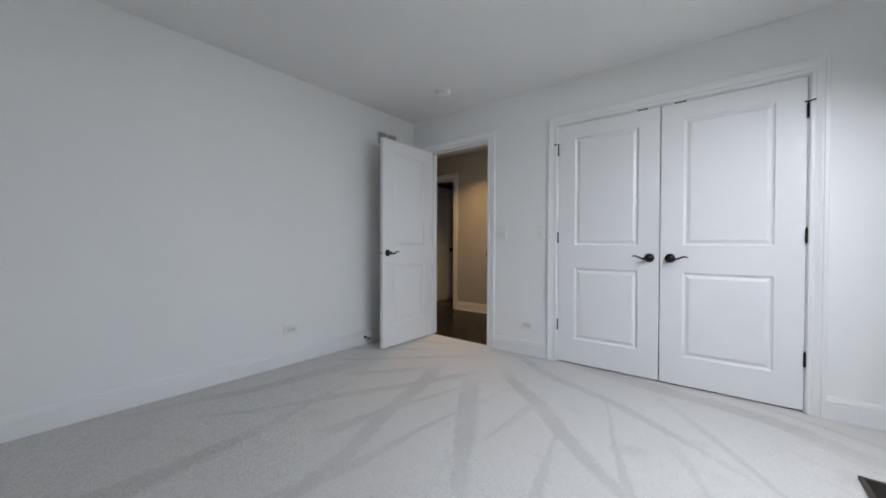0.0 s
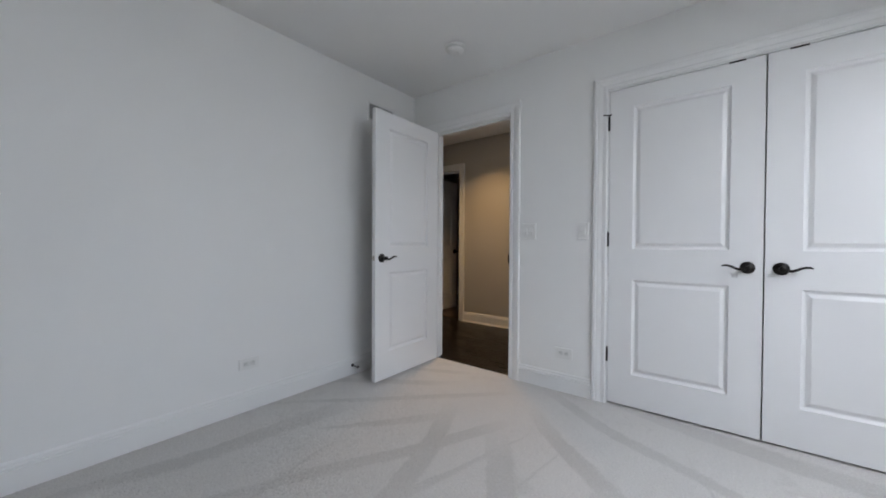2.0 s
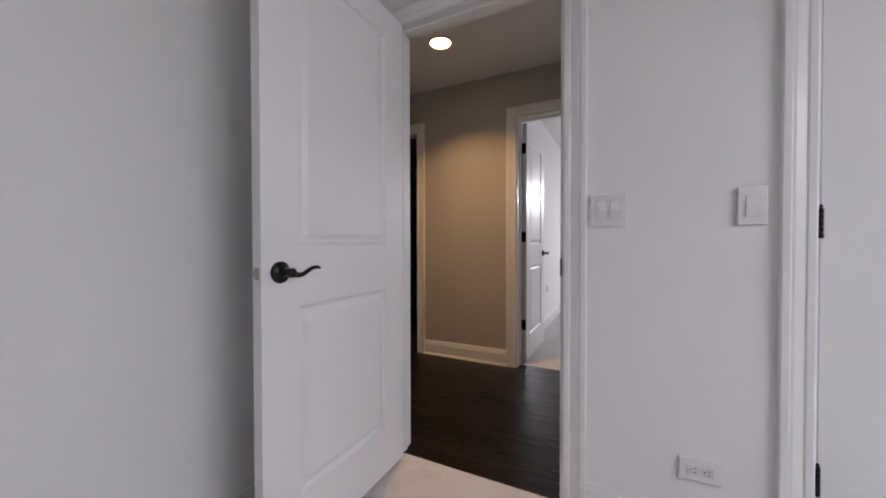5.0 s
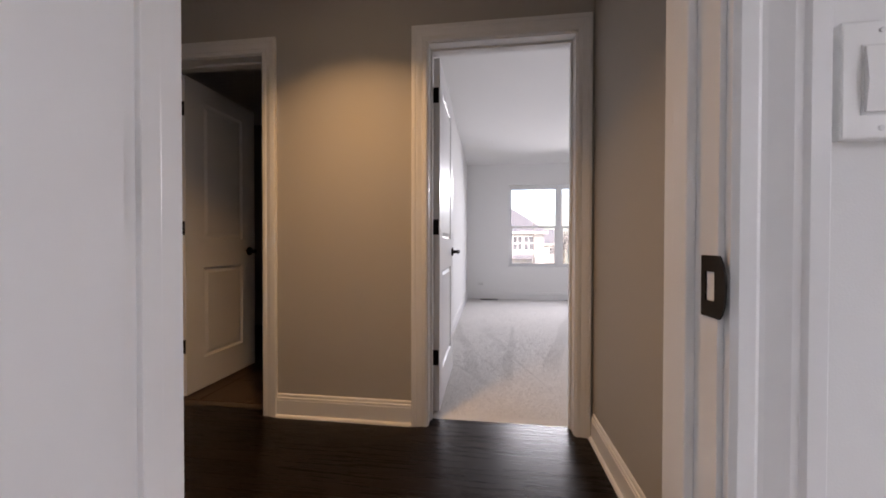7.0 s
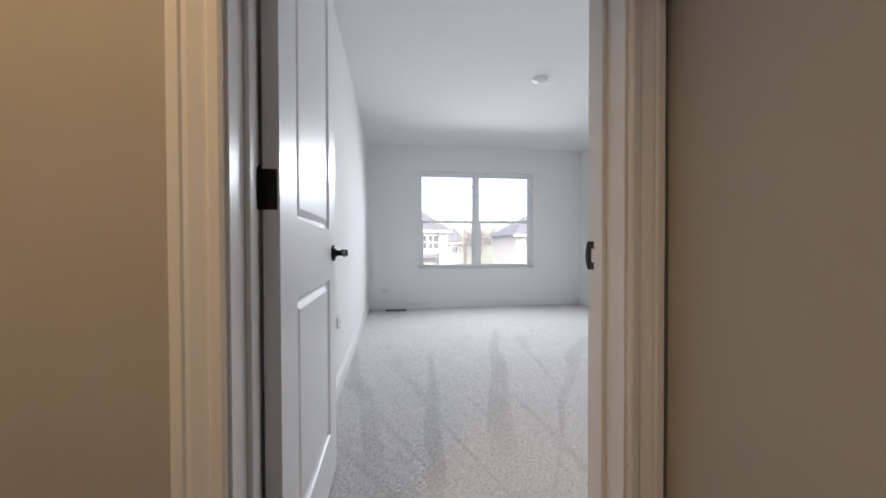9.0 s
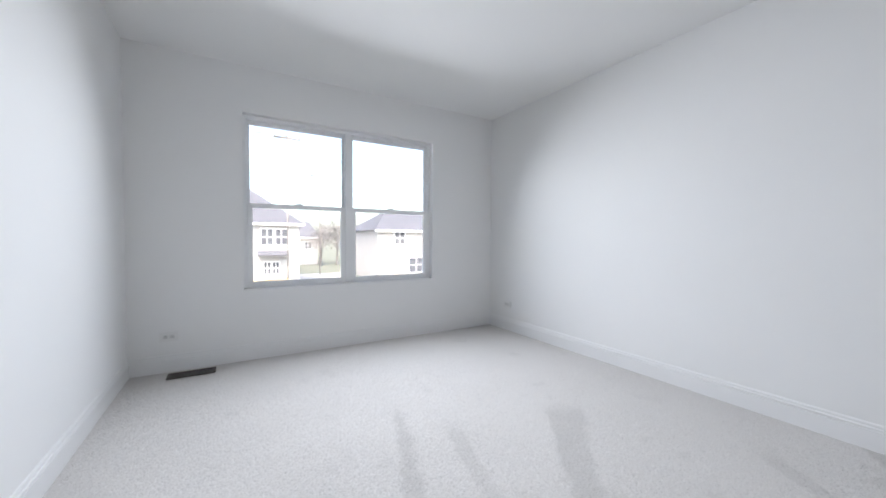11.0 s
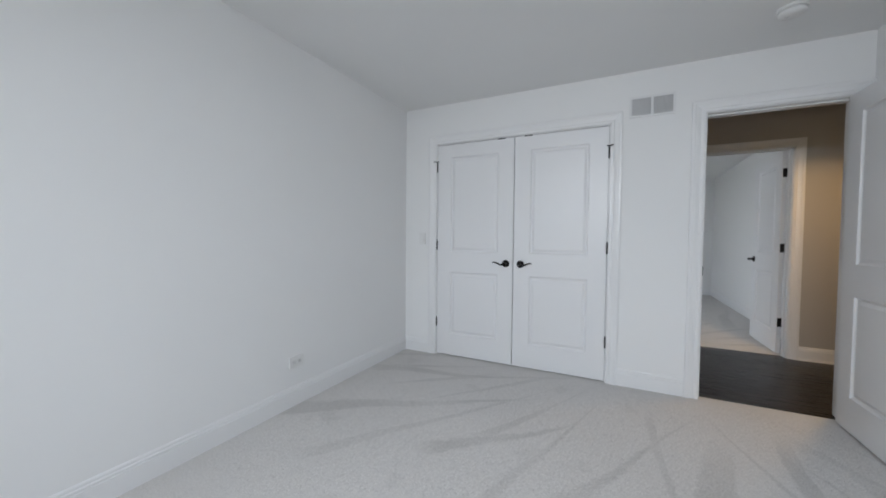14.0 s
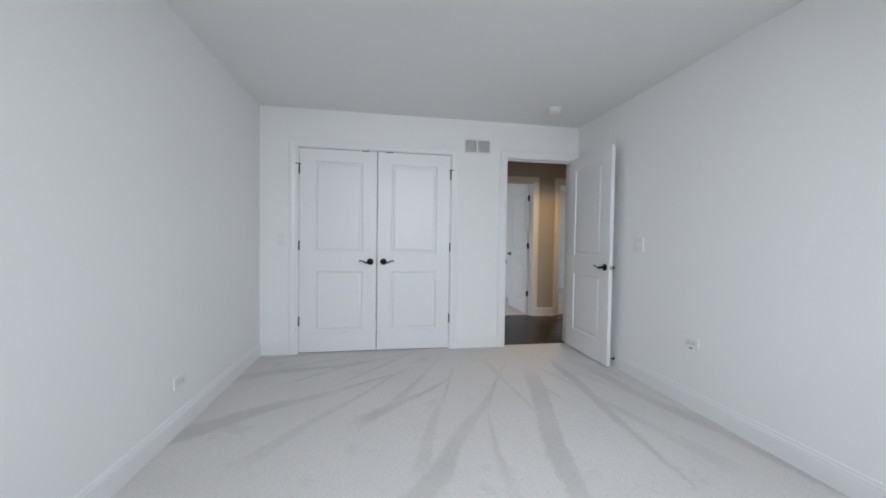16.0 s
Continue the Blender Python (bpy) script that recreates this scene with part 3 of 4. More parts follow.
# ---- windows ----
def twin_window(name, m, w, z0, z1):
    """Two double-hung vinyl units side by side: x 0..w along the wall, y outwards from the room face of the wall."""
    e = thing(name, m, "white vinyl twin double-hung window", "window", kind="structure")
    y0, y1 = 0.065, 0.145
    f, mid = 0.030, w / 2
    part("window_frame", boxes((0, f, y0, y1, z0, z1), (w - f, w, y0, y1, z0, z1), (f, w - f, y0, y1, z1 - f, z1), (f, w - f, y0, y1, z0, z0 + f), (mid - 0.032, mid + 0.032, y0, y1, z0 + f, z1 - f), bevel=0.003), VINYL, e)
    part("window_sill", boxes((0.001, w - 0.001, -0.006, y0, z0 + 0.0005, z0 + 0.016), bevel=0.003), TRIM, e, "white painted sill board")
    zm = 1.302
    for xa, xb in ((f, mid - 0.032), (mid + 0.032, w - f)):
        for nm, ya, yb, za, zb, st in (("upper_sash", 0.108, 0.135, zm - 0.02, z1 - f, 0.022), ("lower_sash", 0.074, 0.104, z0 + f, zm + 0.016, 0.040)):
            sash = part(nm, boxes((xa, xa + st, ya, yb, za, zb), (xb - st, xb, ya, yb, za, zb), (xa + st, xb - st, ya, yb, za, za + 0.036), (xa + st, xb - st, ya, yb, zb - 0.034, zb), bevel=0.003), VINYL, e)
            pane = part("pane", boxes((xa + st - 0.003, xb - st + 0.003, (ya + yb) / 2 - 0.002, (ya + yb) / 2 + 0.002, za + 0.033, zb - 0.031)), GLASS, sash, "clear glass pane")
            pane.visible_shadow = False
        part("sash_lock", boxes(((xa + xb) / 2 - 0.03, (xa + xb) / 2 + 0.03, 0.080, 0.100, zm + 0.016, zm + 0.030), bevel=0.004), VINYL, e)
    return e


twin_window("window_1", pose(WB[0], B_FAR, 0), WB[1] - WB[0], *WIN_Z)
twin_window("window_2", pose(A_R, WA[1], 0, 0, 0, -90), WA[1] - WA[0], *WIN_Z)


# ---- wall plates, vents, detectors ----
def wall_switch(m, gangs, label, group="wall switches", slider=False):
    """Decorator plate with paddles: local x along the wall, y out of it."""
    w, h = 0.024 + 0.046 * gangs + 0.001, 0.117
    e = thing("light_switch", m, label, "light switch", group)
    part("plate", boxes((-w / 2, w / 2, 0.0, 0.011, -h / 2, h / 2), bevel=0.0022), PLASTIC, e)
    for g in range(gangs):
        x = (g - (gangs - 1) / 2) * 0.046
        part("surround", boxes((x - 0.0178, x + 0.0178, 0.010, 0.0116, -0.0345, 0.0345)), PLASTIC_SHADE, e)
        bm = prism(bmesh.new(), ((0.011, -0.032), (0.0140, -0.032), (0.0165, -0.002), (0.0130, 0.032), (0.011, 0.032)), lambda t, z: (x - 0.0155, t, z), lambda t, z: (x + 0.0155, t, z))
        part("paddle", bm, PLASTIC, e)
        if slider:
            part("slider", boxes((x - 0.012, x + 0.012, 0.0112, 0.0128, -0.0385, -0.0355)), SLOT, e, "thin dark slider slot")
        for z in (-0.048, 0.048):
            part("screw", lathe(bmesh.new(), ((0.003, 0.0), (0.003, 0.0008), (0.002, 0.0012)), (x, 0.0108, z), 'y', 1, 10), PLASTIC_SHADE, e)
    return e


def wall_outlet(m, label, gangs=1, group="wall outlets"):
    """Duplex outlets laid on their side: local x along the wall, y out of it."""
    e = thing("wall_outlet", m, label, "outlet", group)
    w, h = 0.117, 0.070 if gangs == 1 else 0.116
    part("plate", boxes((-w / 2, w / 2, 0.0, 0.011, -h / 2, h / 2), bevel=0.0022), PLASTIC, e)
    for g in range(gangs):
        zc = (g - (gangs - 1) / 2) * 0.046
        for x in (-0.0195, 0.0195):
            sock = part("socket", boxes((x - 0.0165, x + 0.0165, 0.010, 0.0128, zc - 0.015, zc + 0.015), bevel=0.002), PLASTIC_SHADE, e)
            # near-black bars for the shade inside the slots
            part("slots", boxes((x - 0.008, x - 0.001, 0.0118, 0.0132, zc - 0.0075, zc - 0.0055), (x - 0.008, x + 0.000, 0.0118, 0.0132, zc + 0.0055, zc + 0.0075), (x + 0.006, x + 0.010, 0.0118, 0.0132, zc - 0.002, zc + 0.002)), SLOT, sock)
        part("screw", lathe(bmesh.new(), ((0.003, 0.0), (0.003, 0.0008), (0.002, 0.0012)), (0, 0.0108, zc), 'y', 1, 10), PLASTIC_SHADE, e)
    return e


FACE_S, FACE_N, FACE_E, FACE_W = 180, 0, -90, 90       # turn about z so that local +y points south, north, east, west
wall_switch(pose(1.174, 0, 1.141, 0, 0, FACE_S), 2, "white double rocker switch beside the door casing")
wall_switch(pose(1.576, 0, 1.137, 0, 0, FACE_S), 1, "white single rocker switch beside the closet casing")
wall_switch(pose(3.512, B_FRONT, 1.142, 0, 0, FACE_N), 1, "white single rocker switch beside the closet casing")
wall_switch(pose(B_L, 2.60, 1.140, 0, 0, FACE_E), 2, "white double rocker switch behind the open door")
wall_switch(pose(HALL_E, 0.525, 1.141, 0, 0, FACE_W), 1, "white single switch on the greige hall wall", slider=True)
wall_outlet(pose(1.450, 0, 0.276, 0, 0, FACE_S), "white outlet set sideways above the baseboard")
wall_outlet(pose(A_L, -1.513, 0.295, 0, 0, FACE_E), "white outlet set sideways above the baseboard")
wall_outlet(pose(0.625, B_FAR, 0.270, 0, 0, FACE_S), "white outlet set sideways below the window wall")
wall_outlet(pose(B_R, 3.0, 0.300, 0, 0, FACE_W), "white outlet set sideways above the baseboard")
wall_outlet(pose(B_R, 5.785, 0.288, 0, 0, FACE_W), "white outlet set sideways above the baseboard")
low_plate = wall_outlet(pose(B_L, 3.155, 0.462, 0, 0, FACE_E), "white outlet plate set sideways on the wall")
part("tab", boxes((-0.012, 0.014, 0.004, 0.012, -0.040, -0.034), bevel=0.001), SLOT, low_plate, "small dark tab under the plate")


def return_grille(m, label):
    """Return air grille in two fields of fine upright blades."""
    e = thing("return_air_grille", m, label, "air vent", "return air grilles")
    w, h = 0.30, 0.155
    # grey sheet for the shaded depth behind the blades
    part("backing", boxes((-w / 2 + 0.012, w / 2 - 0.012, 0.0005, 0.0015, -h / 2 + 0.012, h / 2 - 0.012)), GRILLE_DEPTH, e)
    part("frame", boxes((-w / 2, w / 2, 0, 0.008, h / 2 - 0.016, h / 2), (-w / 2, w / 2, 0, 0.008, -h / 2, -h / 2 + 0.016), (-w / 2, -w / 2 + 0.016, 0, 0.008, -h / 2 + 0.016, h / 2 - 0.016), (w / 2 - 0.016, w / 2, 0, 0.008, -h / 2 + 0.016, h / 2 - 0.016), (-0.008, 0.008, 0, 0.008, -h / 2 + 0.016, h / 2 - 0.016)), GRILLE, e)
    data = None
    for field in (-1, 1):
        for i in range(15):
            x = field * (0.0135 + 0.0085 * i)
            if data is None:
                ob = part("blade", prism(bmesh.new(), ((-0.0035, 0.002), (-0.0025, 0.0015), (0.0030, 0.0060), (0.0020, 0.0068)), lambda u, t: (u, t, -h / 2 + 0.015), lambda u, t: (u, t, h / 2 - 0.015)), GRILLE, e)
                data = ob.data
            else:
                ob = new("blade", data)
                ob.parent = e
            ob.location = (x, 0, 0)
    return e


return_grille(pose(A_L, -0.42, 2.148, 0, 0, FACE_E), "white return air grille high on the wall")
return_grille(pose(1.546, B_FRONT, 2.158, 0, 0, FACE_N), "white return air grille above the bedroom wall")


def floor_register(m, label):
    """Brown louvred floor register: x along its length."""
    e = thing("floor_register", m @ pose(0, 0, 0.007), label, "floor vent", "floor registers")
    w, d = 0.30, 0.125
    part("frame", boxes((-w / 2, w / 2, d / 2 - 0.018, d / 2, 0.0005, 0.006), (-w / 2, w / 2, -d / 2, -d / 2 + 0.018, 0.0005, 0.006), (-w / 2, -w / 2 + 0.02, -d / 2 + 0.018, d / 2 - 0.018, 0.0005, 0.006), (w / 2 - 0.02, w / 2, -d / 2 + 0.018, d / 2 - 0.018, 0.0005, 0.006)), BROWN, e)
    # near-black sheet for the shaded shaft under the slats
    part("well", boxes((-w / 2 + 0.018, w / 2 - 0.018, -d / 2 + 0.016, d / 2 - 0.016, 0.0003, 0.001)), SLOT, e)
    data = None
    for row in (-1, 1):
        for i in range(18):
            if data is None:
                ob = part("slat", boxes((-0.0022, 0.0022, -0.020, 0.020, 0.001, 0.005)), BROWN, e)
                data = ob.data
            else:
                ob = new("slat", data)
                ob.parent = e
            ob.location = (-0.1235 + i * 0.01453, row * 0.0225, 0)
    return e


floor_register(pose(0.778, 5.945, 0), "dark brown floor register in the carpet below the window wall")
floor_register(pose(3.405, -0.86, 0, 0, 0, 90), "dark brown floor register in the carpet near the corner")


def smoke_detector(x, y):
    e = thing("smoke_detector", pose(x, y, H), "round white smoke detector on the ceiling", "smoke detector", "smoke detectors")
    part("base", lathe(bmesh.new(), ((0.068, 0.0), (0.068, 0.008), (0.064, 0.011)), (0, 0, 0), 'z', -1, 36), PLASTIC, e, smooth=False)
    part("vents", lathe(bmesh.new(), ((0.056, 0.010), (0.056, 0.022)), (0, 0, 0), 'z', -1, 36), PLASTIC_SHADE, e)
    part("cover", lathe(bmesh.new(), ((0.060, 0.020), (0.061, 0.026), (0.054, 0.036), (0.030, 0.041), (0.002, 0.042)), (0, 0, 0), 'z', -1, 36), PLASTIC, e, smooth=True)
    part("test_button", lathe(bmesh.new(), ((0.010, 0.039), (0.010, 0.0435), (0.008, 0.0445)), (0.022, 0, 0), 'z', -1, 16), PLASTIC_SHADE, e)


smoke_detector(0.826, -0.477)
smoke_detector(0.922, 2.082)
plate = thing("ceiling_cover_plate", pose(2.04, 3.83, H), "round white blank cover on the ceiling", "ceiling cover")
part("cover", lathe(bmesh.new(), ((0.066, 0.0), (0.066, 0.004), (0.060, 0.010), (0.050, 0.020), (0.030, 0.026), (0.002, 0.027)), (0, 0, 0), 'z', -1, 36), PLASTIC, plate, smooth=True)
part("screw", lathe(bmesh.new(), ((0.005, 0.025), (0.005, 0.029)), (0.0, 0.02, 0), 'z', -1, 12), PLASTIC_SHADE, plate)

can = thing("recessed_ceiling_light", pose(HALL_LIGHT[0], HALL_LIGHT[1], H), "recessed round hall light, lit warm", "ceiling light")
part("trim_ring", lathe(bmesh.new(), ((0.074, 0.0), (0.095, 0.0), (0.094, 0.004), (0.078, 0.006), (0.074, 0.0)), (0, 0, 0.001), 'z', -1, 36), PLASTIC, can, smooth=True)
part("lens", lathe(bmesh.new(), ((0.072, 0.0), (0.070, 0.0008)), (0, 0, 0.0005), 'z', -1, 36), GLOW, can, "glowing warm lens")


def door_stop(m, label):
    """Rigid black door stop screwed to the baseboard: y out of the wall."""
    e = thing("door_stop", m, label, "door stop", "door stops")
    part("base", lathe(bmesh.new(), ((0.013, 0.0), (0.013, 0.003), (0.008, 0.008), (0.005, 0.012)), (0, 0, 0), 'y', 1, 16), BRONZE, e, smooth=True)
    part("rod", lathe(bmesh.new(), ((0.0045, 0.010), (0.0045, 0.060)), (0, 0, 0), 'y', 1, 12), BRONZE, e, smooth=True)
    part("tip", lathe(bmesh.new(), ((0.006, 0.058), (0.011, 0.062), (0.011, 0.072), (0.006, 0.077)), (0, 0, 0), 'y', 1, 14), SLOT, e, smooth=True)


door_stop(pose(A_L + 0.013, -0.727, 0.075, 0, 0, FACE_E), "black door stop on the white baseboard")
door_stop(pose(B_L + 0.013, 2.33, 0.075, 0, 0, FACE_E), "black door stop on the white baseboard")

# ---- outside ----
G = -3.1


def window_unit(house, x0, x1, z0, z1, y, lights=2):
    f = part("window", boxes((x0 - 0.08, x1 + 0.08, y - 0.09, y + 0.02, z0 - 0.08, z0), (x0 - 0.08, x1 + 0.08, y - 0.09, y + 0.02, z1, z1 + 0.08), (x0 - 0.08, x0, y - 0.09, y + 0.02, z0, z1), (x1, x1 + 0.08, y - 0.09, y + 0.02, z0, z1), (x0, x1, y - 0.085, y + 0.01, (z0 + z1) / 2 - 0.03, (z0 + z1) / 2 + 0.03), *[(x0 + (x1 - x0) * k / lights - 0.025, x0 + (x1 - x0) * k / lights + 0.025, y - 0.085, y + 0.01, z0, z1) for k in range(1, lights)]), VINYL, house)
    part("pane", boxes((x0, x1, y - 0.055, y - 0.045, z0, z1)), DARKGLASS, f)


def house(name, x0, x1, y0, y1, eaves, ridge, siding, label, hip=0.0):
    """Two-storey house with lapped siding and a pitched roof, its front at y0."""
    e = thing(name, Matrix(), label, "house")
    bm, z = boxes((x0, x1, y0, y1, G, eaves)), G + 0.4
    while z < eaves - 0.2:
        prism(bm, ((0.0, 0.0), (-0.03, 0.0), (-0.006, 0.2), (0.0, 0.2)), lambda t, u: (x0, y0 + t, z + u), lambda t, u: (x1, y0 + t, z + u))
        z += 0.2
    part("wall", bm, siding, e)
    ym, o = (y0 + y1) / 2, 0.4
    bm = bmesh.new()
    v = [bm.verts.new(p) for p in ((x0 - o, y0 - o, eaves), (x1 + o, y0 - o, eaves), (x1 + o, y1 + o, eaves), (x0 - o, y1 + o, eaves), (x0 - o + hip, ym, ridge), (x1 + o - hip, ym, ridge))]
    for q in ((0, 1, 5, 4), (1, 2, 5), (2, 3, 4, 5), (3, 0, 4), (0, 3, 2, 1)):
        bm.faces.new([v[i] for i in q])
    part("roof", bm, SHINGLE, e)
    part("fascia", boxes((x0 - o, x1 + o, y0 - o - 0.03, y0 - o, eaves - 0.18, eaves + 0.02)), VINYL, e)
    return e


h1 = house("house", -4.5, 6.2, 36.0, 45.0, 2.3, 5.6, SIDING, "pale two-storey house with a grey shingle roof across the yard", hip=4.0)
window_unit(h1, 3.2, 4.1, 0.5, 1.8, 36.0)
window_unit(h1, 4.3, 5.2, 0.5, 1.8, 36.0)
window_unit(h1, 0.2, 1.4, 0.5, 1.8, 36.0)
window_unit(h1, 3.4, 3.9, -2.0, -1.0, 36.0, 2)
window_unit(h1, 4.05, 4.55, -2.0, -1.0, 36.0, 2)
part("awning", prism(bmesh.new(), ((0, 0.0), (-0.9, -0.35), (-0.9, -0.42), (0, -0.1)), lambda t, z: (2.9, 36 + t, z), lambda t, z: (5.3, 36 + t, z)), SHINGLE, h1)
h2 = house("house", 13.4, 27.0, 36.0, 45.0, 1.9, 4.2, SIDING_B, "cream two-storey house with a low roof across the yard", hip=3.0)
window_unit(h2, 15.2, 16.3, 0.5, 1.7, 36.0)
window_unit(h2, 19.9, 21.0, 0.5, 1.7, 36.0)
window_unit(h2, 16.8, 19.3, -2.4, -0.9, 36.0, 3)
h3 = house("house", 8.0, 13.0, 62.0, 70.0, 1.2, 3.8, SIDING, "distant pale house between the nearer two", hip=1.0)
window_unit(h3, 9.2, 10.2, -0.6, 0.5, 62.0)
window_unit(h3, 11.0, 12.0, -0.6, 0.5, 62.0)

structure("lower_storey", boxes((-0.12, 3.8, -4.52, 0.0, G, -0.06), (-2.8, 3.86, 0.0, 1.6, G, -0.06), (0.26, 3.86, 1.6, 6.255, G, -0.06), (-2.4, 0.26, 1.6, 3.7, G, -0.06), (-2.8, -0.12, -3.1, 0.0, G, -0.06)), SIDING, "plain sided storey below the bedrooms", "wall")
structure("ground", boxes((-900, 900, -700, 1100, G - 0.3, G)), LAWN, "green lawn reaching to the horizon", "lawn")
structure("road", boxes((-120, 120, 26.5, 32.0, G, G + 0.03)), ASPHALT, "pale concrete road between the houses", "road")
structure("driveway", boxes((5.9, 12.6, 32.0, 46.0, G, G + 0.04)), ASPHALT, "pale concrete driveway beside the pale house", "driveway")

fence = thing("wooden_fence", pose(1.2, 33.0, G), "short yellow pine fence on the lawn", "fence")
for i in range(4):
    part("post", boxes((i * 1.2 - 0.05, i * 1.2 + 0.05, -0.05, 0.05, 0, 1.0)), WOOD, fence)
for z in (0.3, 0.6, 0.85):
    part("rail", boxes((-0.1, 3.7, -0.075, -0.05, z, z + 0.12)), WOOD, fence)


def utility_pole(x, y, top):
    e = thing("utility_pole", pose(x, y, G), "slim weathered wooden utility pole with crossarm", "utility pole", "utility poles")
    part("pole", lathe(bmesh.new(), ((0.07, 0), (0.045, top - G)), (0, 0, 0), 'z', 1, 12), POLE, e, smooth=True)
    part("crossarm", boxes((-1.0, 1.0, -0.06, 0.06, top - G - 0.7, top - G - 0.55)), POLE, e)
    for k in (-0.9, 0.9):
        part("insulator", lathe(bmesh.new(), ((0.04, 0), (0.05, 0.06), (0.02, 0.14)), (k, 0, top - G - 0.55), 'z', 1, 8), SLOT, e)


utility_pole(4.95, 33.5, 9.6)
utility_pole(9.6, 44.0, 8.6)
for i, (a, b) in enumerate((((4.05, 33.5, 9.2), (-30, 30, 9.6)), ((5.85, 33.5, 9.2), (-30, 31, 8.4)), ((5.85, 33.5, 9.2), (8.7, 44, 8.2)), ((4.05, 33.5, 6.1), (-30, 24, 6.6)), ((4.95, 33.5, 6.0), (40, 40, 5.0)))):
    a, b = Vector(a), Vector(b)
    pts = [a.lerp(b, k / 12) - Vector((0, 0, 1.1 * 4 * (k / 12) * (1 - k / 12))) for k in range(13)]
    ob = part("overhead_wire", tube(bmesh.new(), [tuple(p) for p in pts], [0.022] * 13, seg=5), CABLE)
    tagged(ob, "thin black overhead wire sagging between poles", "wire", "overhead wires")


def bare_tree(x, y, height, seed):
    """Tapered trunk and limbs with a loose crown of small leaf clumps."""
    rnd = random.Random(seed)
    e = thing("tree", pose(x, y, G), "thinly leaved autumn tree behind the houses", "tree", "trees")
    bm = tube(bmesh.new(), [(0, 0, 0), (0.1, 0, height * 0.3), (0.0, 0.1, height * 0.65), (0.1, 0, height * 0.92)], (0.22, 0.17, 0.10, 0.03))
    tips = []
    for i in range(14):
        a, z = rnd.uniform(0, 6.28), height * rnd.uniform(0.3, 0.8)
        r = height * rnd.uniform(0.16, 0.32) * (1.15 - z / height)
        end = (r * math.cos(a), r * math.sin(a), z + r * rnd.uniform(0.5, 1.0))
        tube(bm, [(0, 0, z), (end[0] * 0.5, end[1] * 0.5, z + (end[2] - z) * 0.4), end], (0.07, 0.05, 0.015), seg=6)
        tips.append(end)
    part("trunk", bm, BARK, e)
    verts, faces = [], []
    for t in tips:
        for _ in range(120):
            c = Vector(t) * rnd.uniform(0.75, 1.12) + Vector([rnd.gauss(0, 0.45) for _ in range(3)])
            u, w = Vector([rnd.gauss(0, 1) for _ in range(3)]).normalized() * 0.11, Vector([rnd.gauss(0, 1) for _ in range(3)]).normalized() * 0.08
            k = len(verts)
            verts += [c - u, c + w, c + u, c - w]
            faces.append((k, k + 1, k + 2, k + 3))
    me = bpy.data.meshes.new("crown")
    me.from_pydata([tuple(p) for p in verts], [], faces)
    me.materials.append(LEAF)
    crown = new("crown", me)
    crown.parent = e


for i, (x, y, hh) in enumerate(((7.6, 56, 7.5), (12.6, 58, 7.0), (15.5, 60, 8.0), (20, 66, 8.5))):
    bare_tree(x, y, hh, 11 + i)

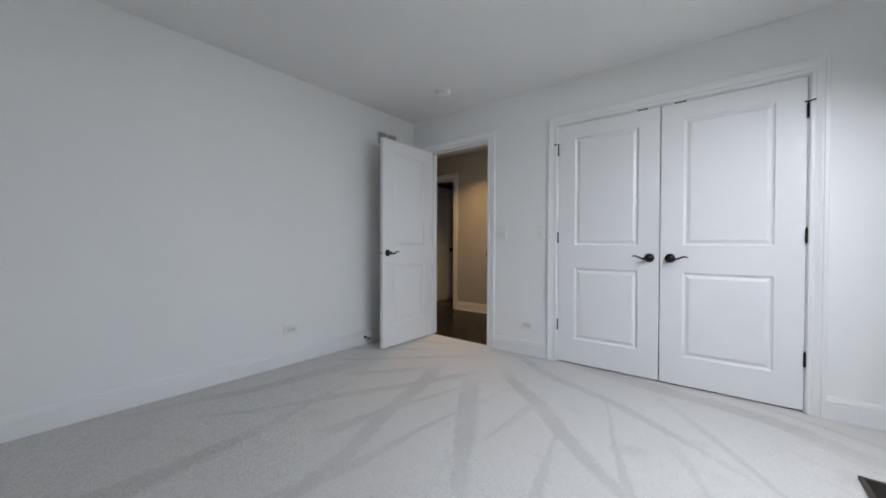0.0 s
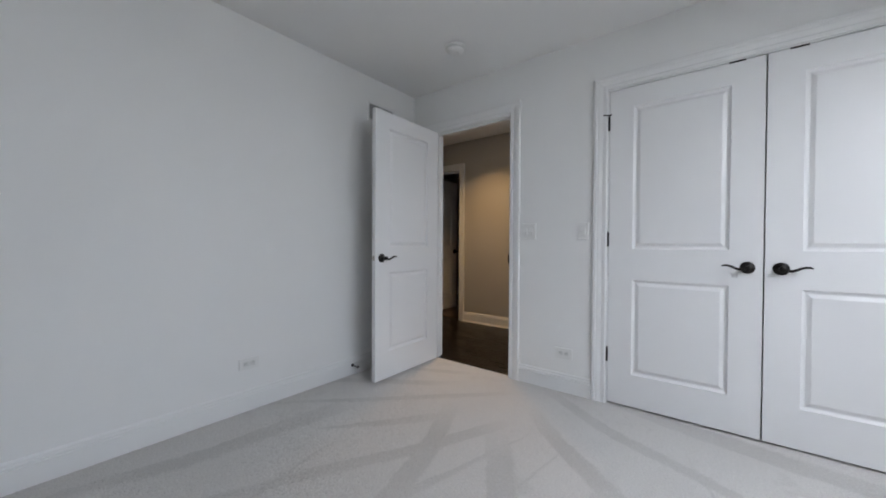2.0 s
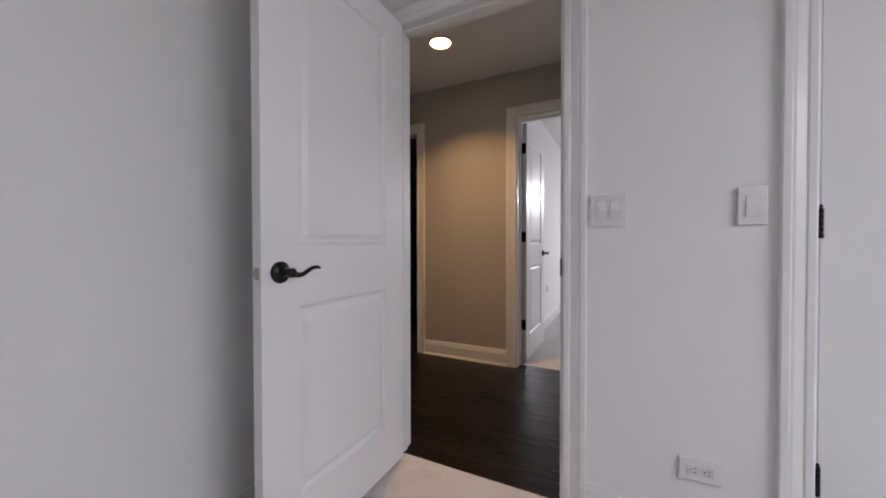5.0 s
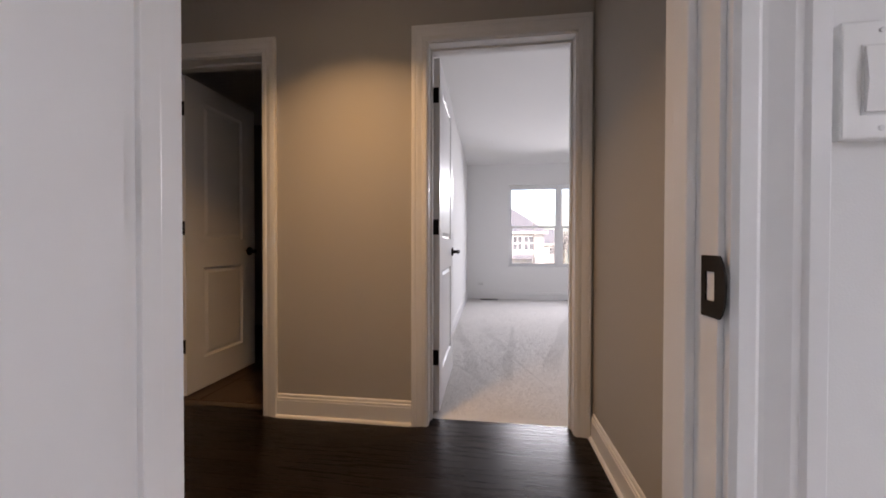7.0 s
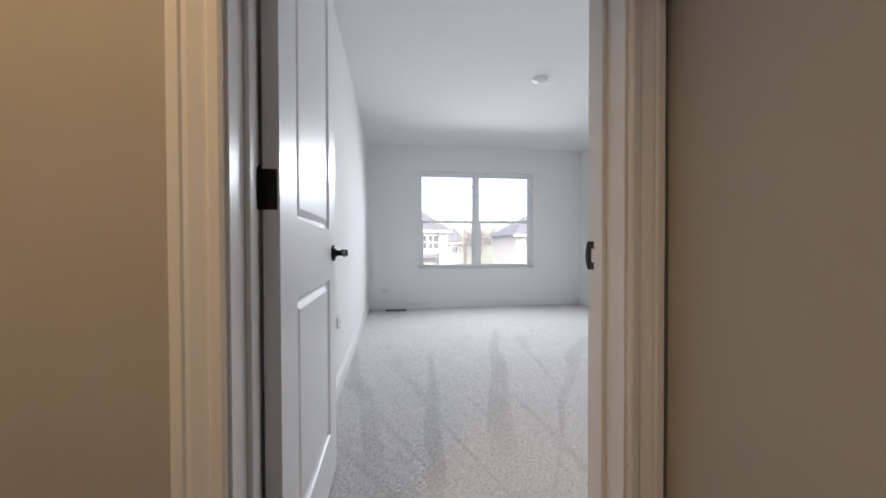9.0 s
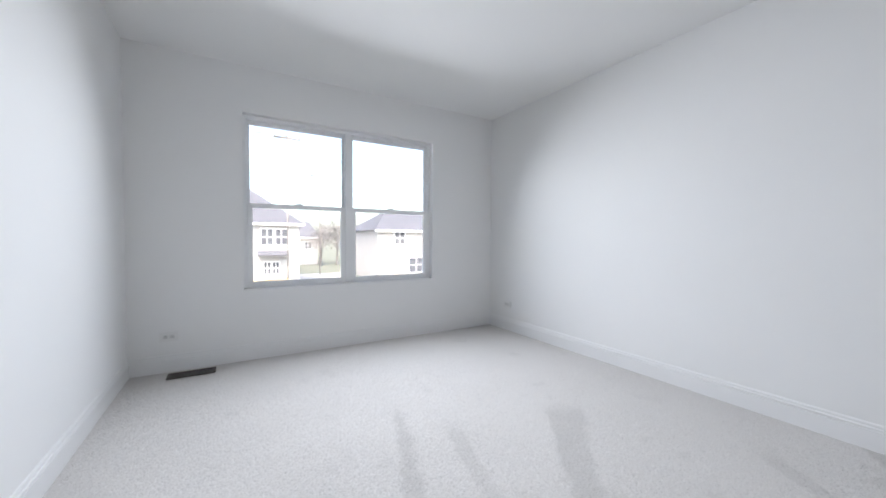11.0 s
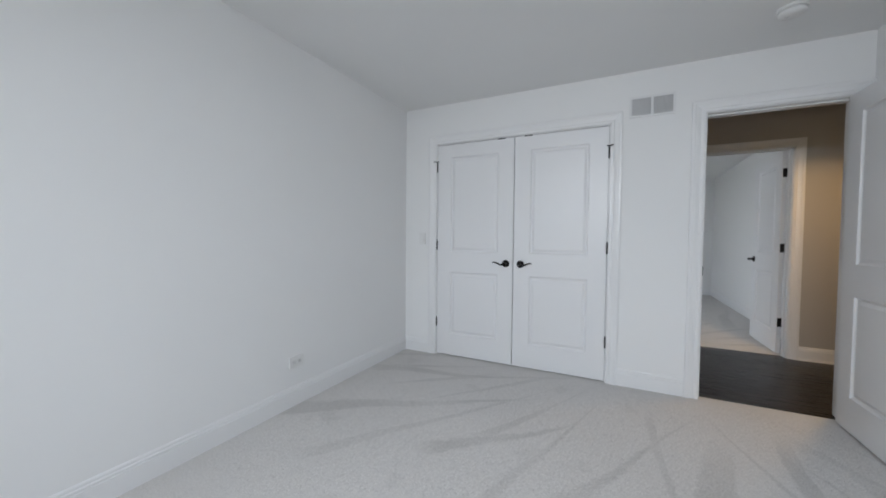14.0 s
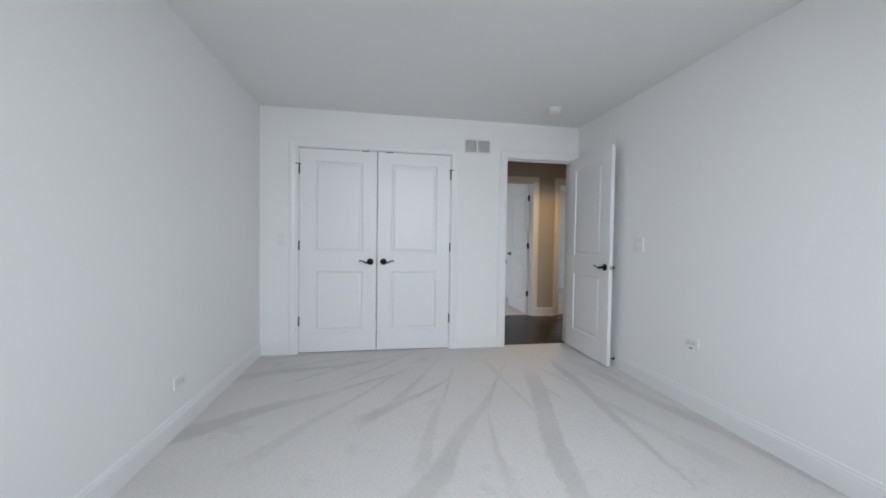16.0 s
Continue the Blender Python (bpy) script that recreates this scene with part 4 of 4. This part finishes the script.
# ---- carpet pile ----
def carpet_pile(floor, mat, x0, x1, y0, y1, step, seed):
    """Tufts of cut pile, each a small leaning three-sided tip, over a stretch of carpet."""
    g = np.random.default_rng(seed)
    gx, gy = np.meshgrid(np.arange(x0 + 0.004, x1 - 0.004, step), np.arange(y0 + 0.004, y1 - 0.004, step))
    c = np.stack([gx.ravel(), gy.ravel()], 1) + g.uniform(-0.45, 0.45, (gx.size, 2)) * step
    k = len(c)
    turn = g.uniform(0, 2 * np.pi, k)[:, None] + np.array([0, 2.094, 4.189])
    wide = step * g.uniform(0.55, 0.95, k)[:, None]
    v = np.zeros((k, 4, 3))
    v[:, :3, 0], v[:, :3, 1] = c[:, :1] + wide * np.cos(turn), c[:, 1:] + wide * np.sin(turn)
    v[:, :3, 2] = -0.001
    v[:, 3, :2] = c + g.uniform(-0.5, 0.5, (k, 2)) * step
    v[:, 3, 2] = g.uniform(0.0018, 0.0038, k)
    f = (np.arange(k) * 4)[:, None, None] + np.array([[0, 1, 3], [1, 2, 3], [2, 0, 3]])
    me = bpy.data.meshes.new("carpet_pile")
    me.vertices.add(4 * k)
    me.vertices.foreach_set("co", v.ravel())
    me.loops.add(9 * k)
    me.loops.foreach_set("vertex_index", f.ravel().astype(np.int32))
    me.polygons.add(3 * k)
    me.polygons.foreach_set("loop_start", np.arange(0, 9 * k, 3, dtype=np.int32))
    me.polygons.foreach_set("use_smooth", np.ones(3 * k, dtype=bool))
    me.update(calc_edges=True)
    me.materials.append(mat)
    ob = new("carpet_pile", me)
    ob.parent = floor
    tagged(ob, kind="stuff")


carpet_pile(floor_a, CARPET_A, A_L + 0.012, A_R - 0.012, A_BACK + 0.012, -0.012, 0.009, 3)
carpet_pile(floor_b, CARPET_B, B_L + 0.012, B_R - 0.012, B_FRONT + 0.012, B_FAR - 0.012, 0.009, 4)

# ---- small floor pieces, last ----
sub = structure("floor_hall", boxes((HALL_W, HALL_E, HALL_S, HALL_N, -0.05, -0.012), (DA[0], DA[1], 0.035, HALL_S, -0.05, -0.012), (DB[0], DB[1], HALL_N, 1.555, -0.05, -0.012), (DS[0], DS[1], 0.03, HALL_S, -0.05, -0.012), (DD[0], DD[1], HALL_N, 1.54, -0.05, -0.012)), SLOT, "dark stained hardwood floor boards, glossy", "floor")
rnd = random.Random(5)


def plank(x0, x1, y0, y1):
    bm = bmesh.new()
    box(bm, x0, x1, y0, y1, -0.02, -0.0005, bevel=0.0005)
    part("plank", bm, OAK, sub)


rows_n, wid = 16, (HALL_N - HALL_S) / 16
for r in range(rows_n):
    y, x = HALL_S + r * wid, HALL_W - rnd.uniform(0, 0.9)
    while x < HALL_E:
        x2 = x + rnd.uniform(0.7, 1.5)
        plank(max(x, HALL_W), min(x2, HALL_E), y + 0.0004, y + wid - 0.0004) if x2 > HALL_W + 0.05 else None
        x = x2
for d, ya, yb in ((DA, 0.035, HALL_S), (DS, 0.03, HALL_S), (DB, HALL_N, 1.555), (DD, HALL_N, 1.54)):
    plank(d[0], d[1], ya, yb)

bath = structure("floor_bathroom", boxes((-2.3, B_L - 0.12, 1.54, 3.6, -0.05, -0.004)), GROUT, "brown stone tile bathroom floor", "floor")
for i in range(8):
    for k in range(6):
        x, y = -2.29 + 0.315 * i, 1.6 + 0.335 * k
        part("tile", boxes((x, min(x + 0.309, B_L - 0.125), y, min(y + 0.329, 3.595), -0.012, 0.0), bevel=0.0015), TILE, bath)
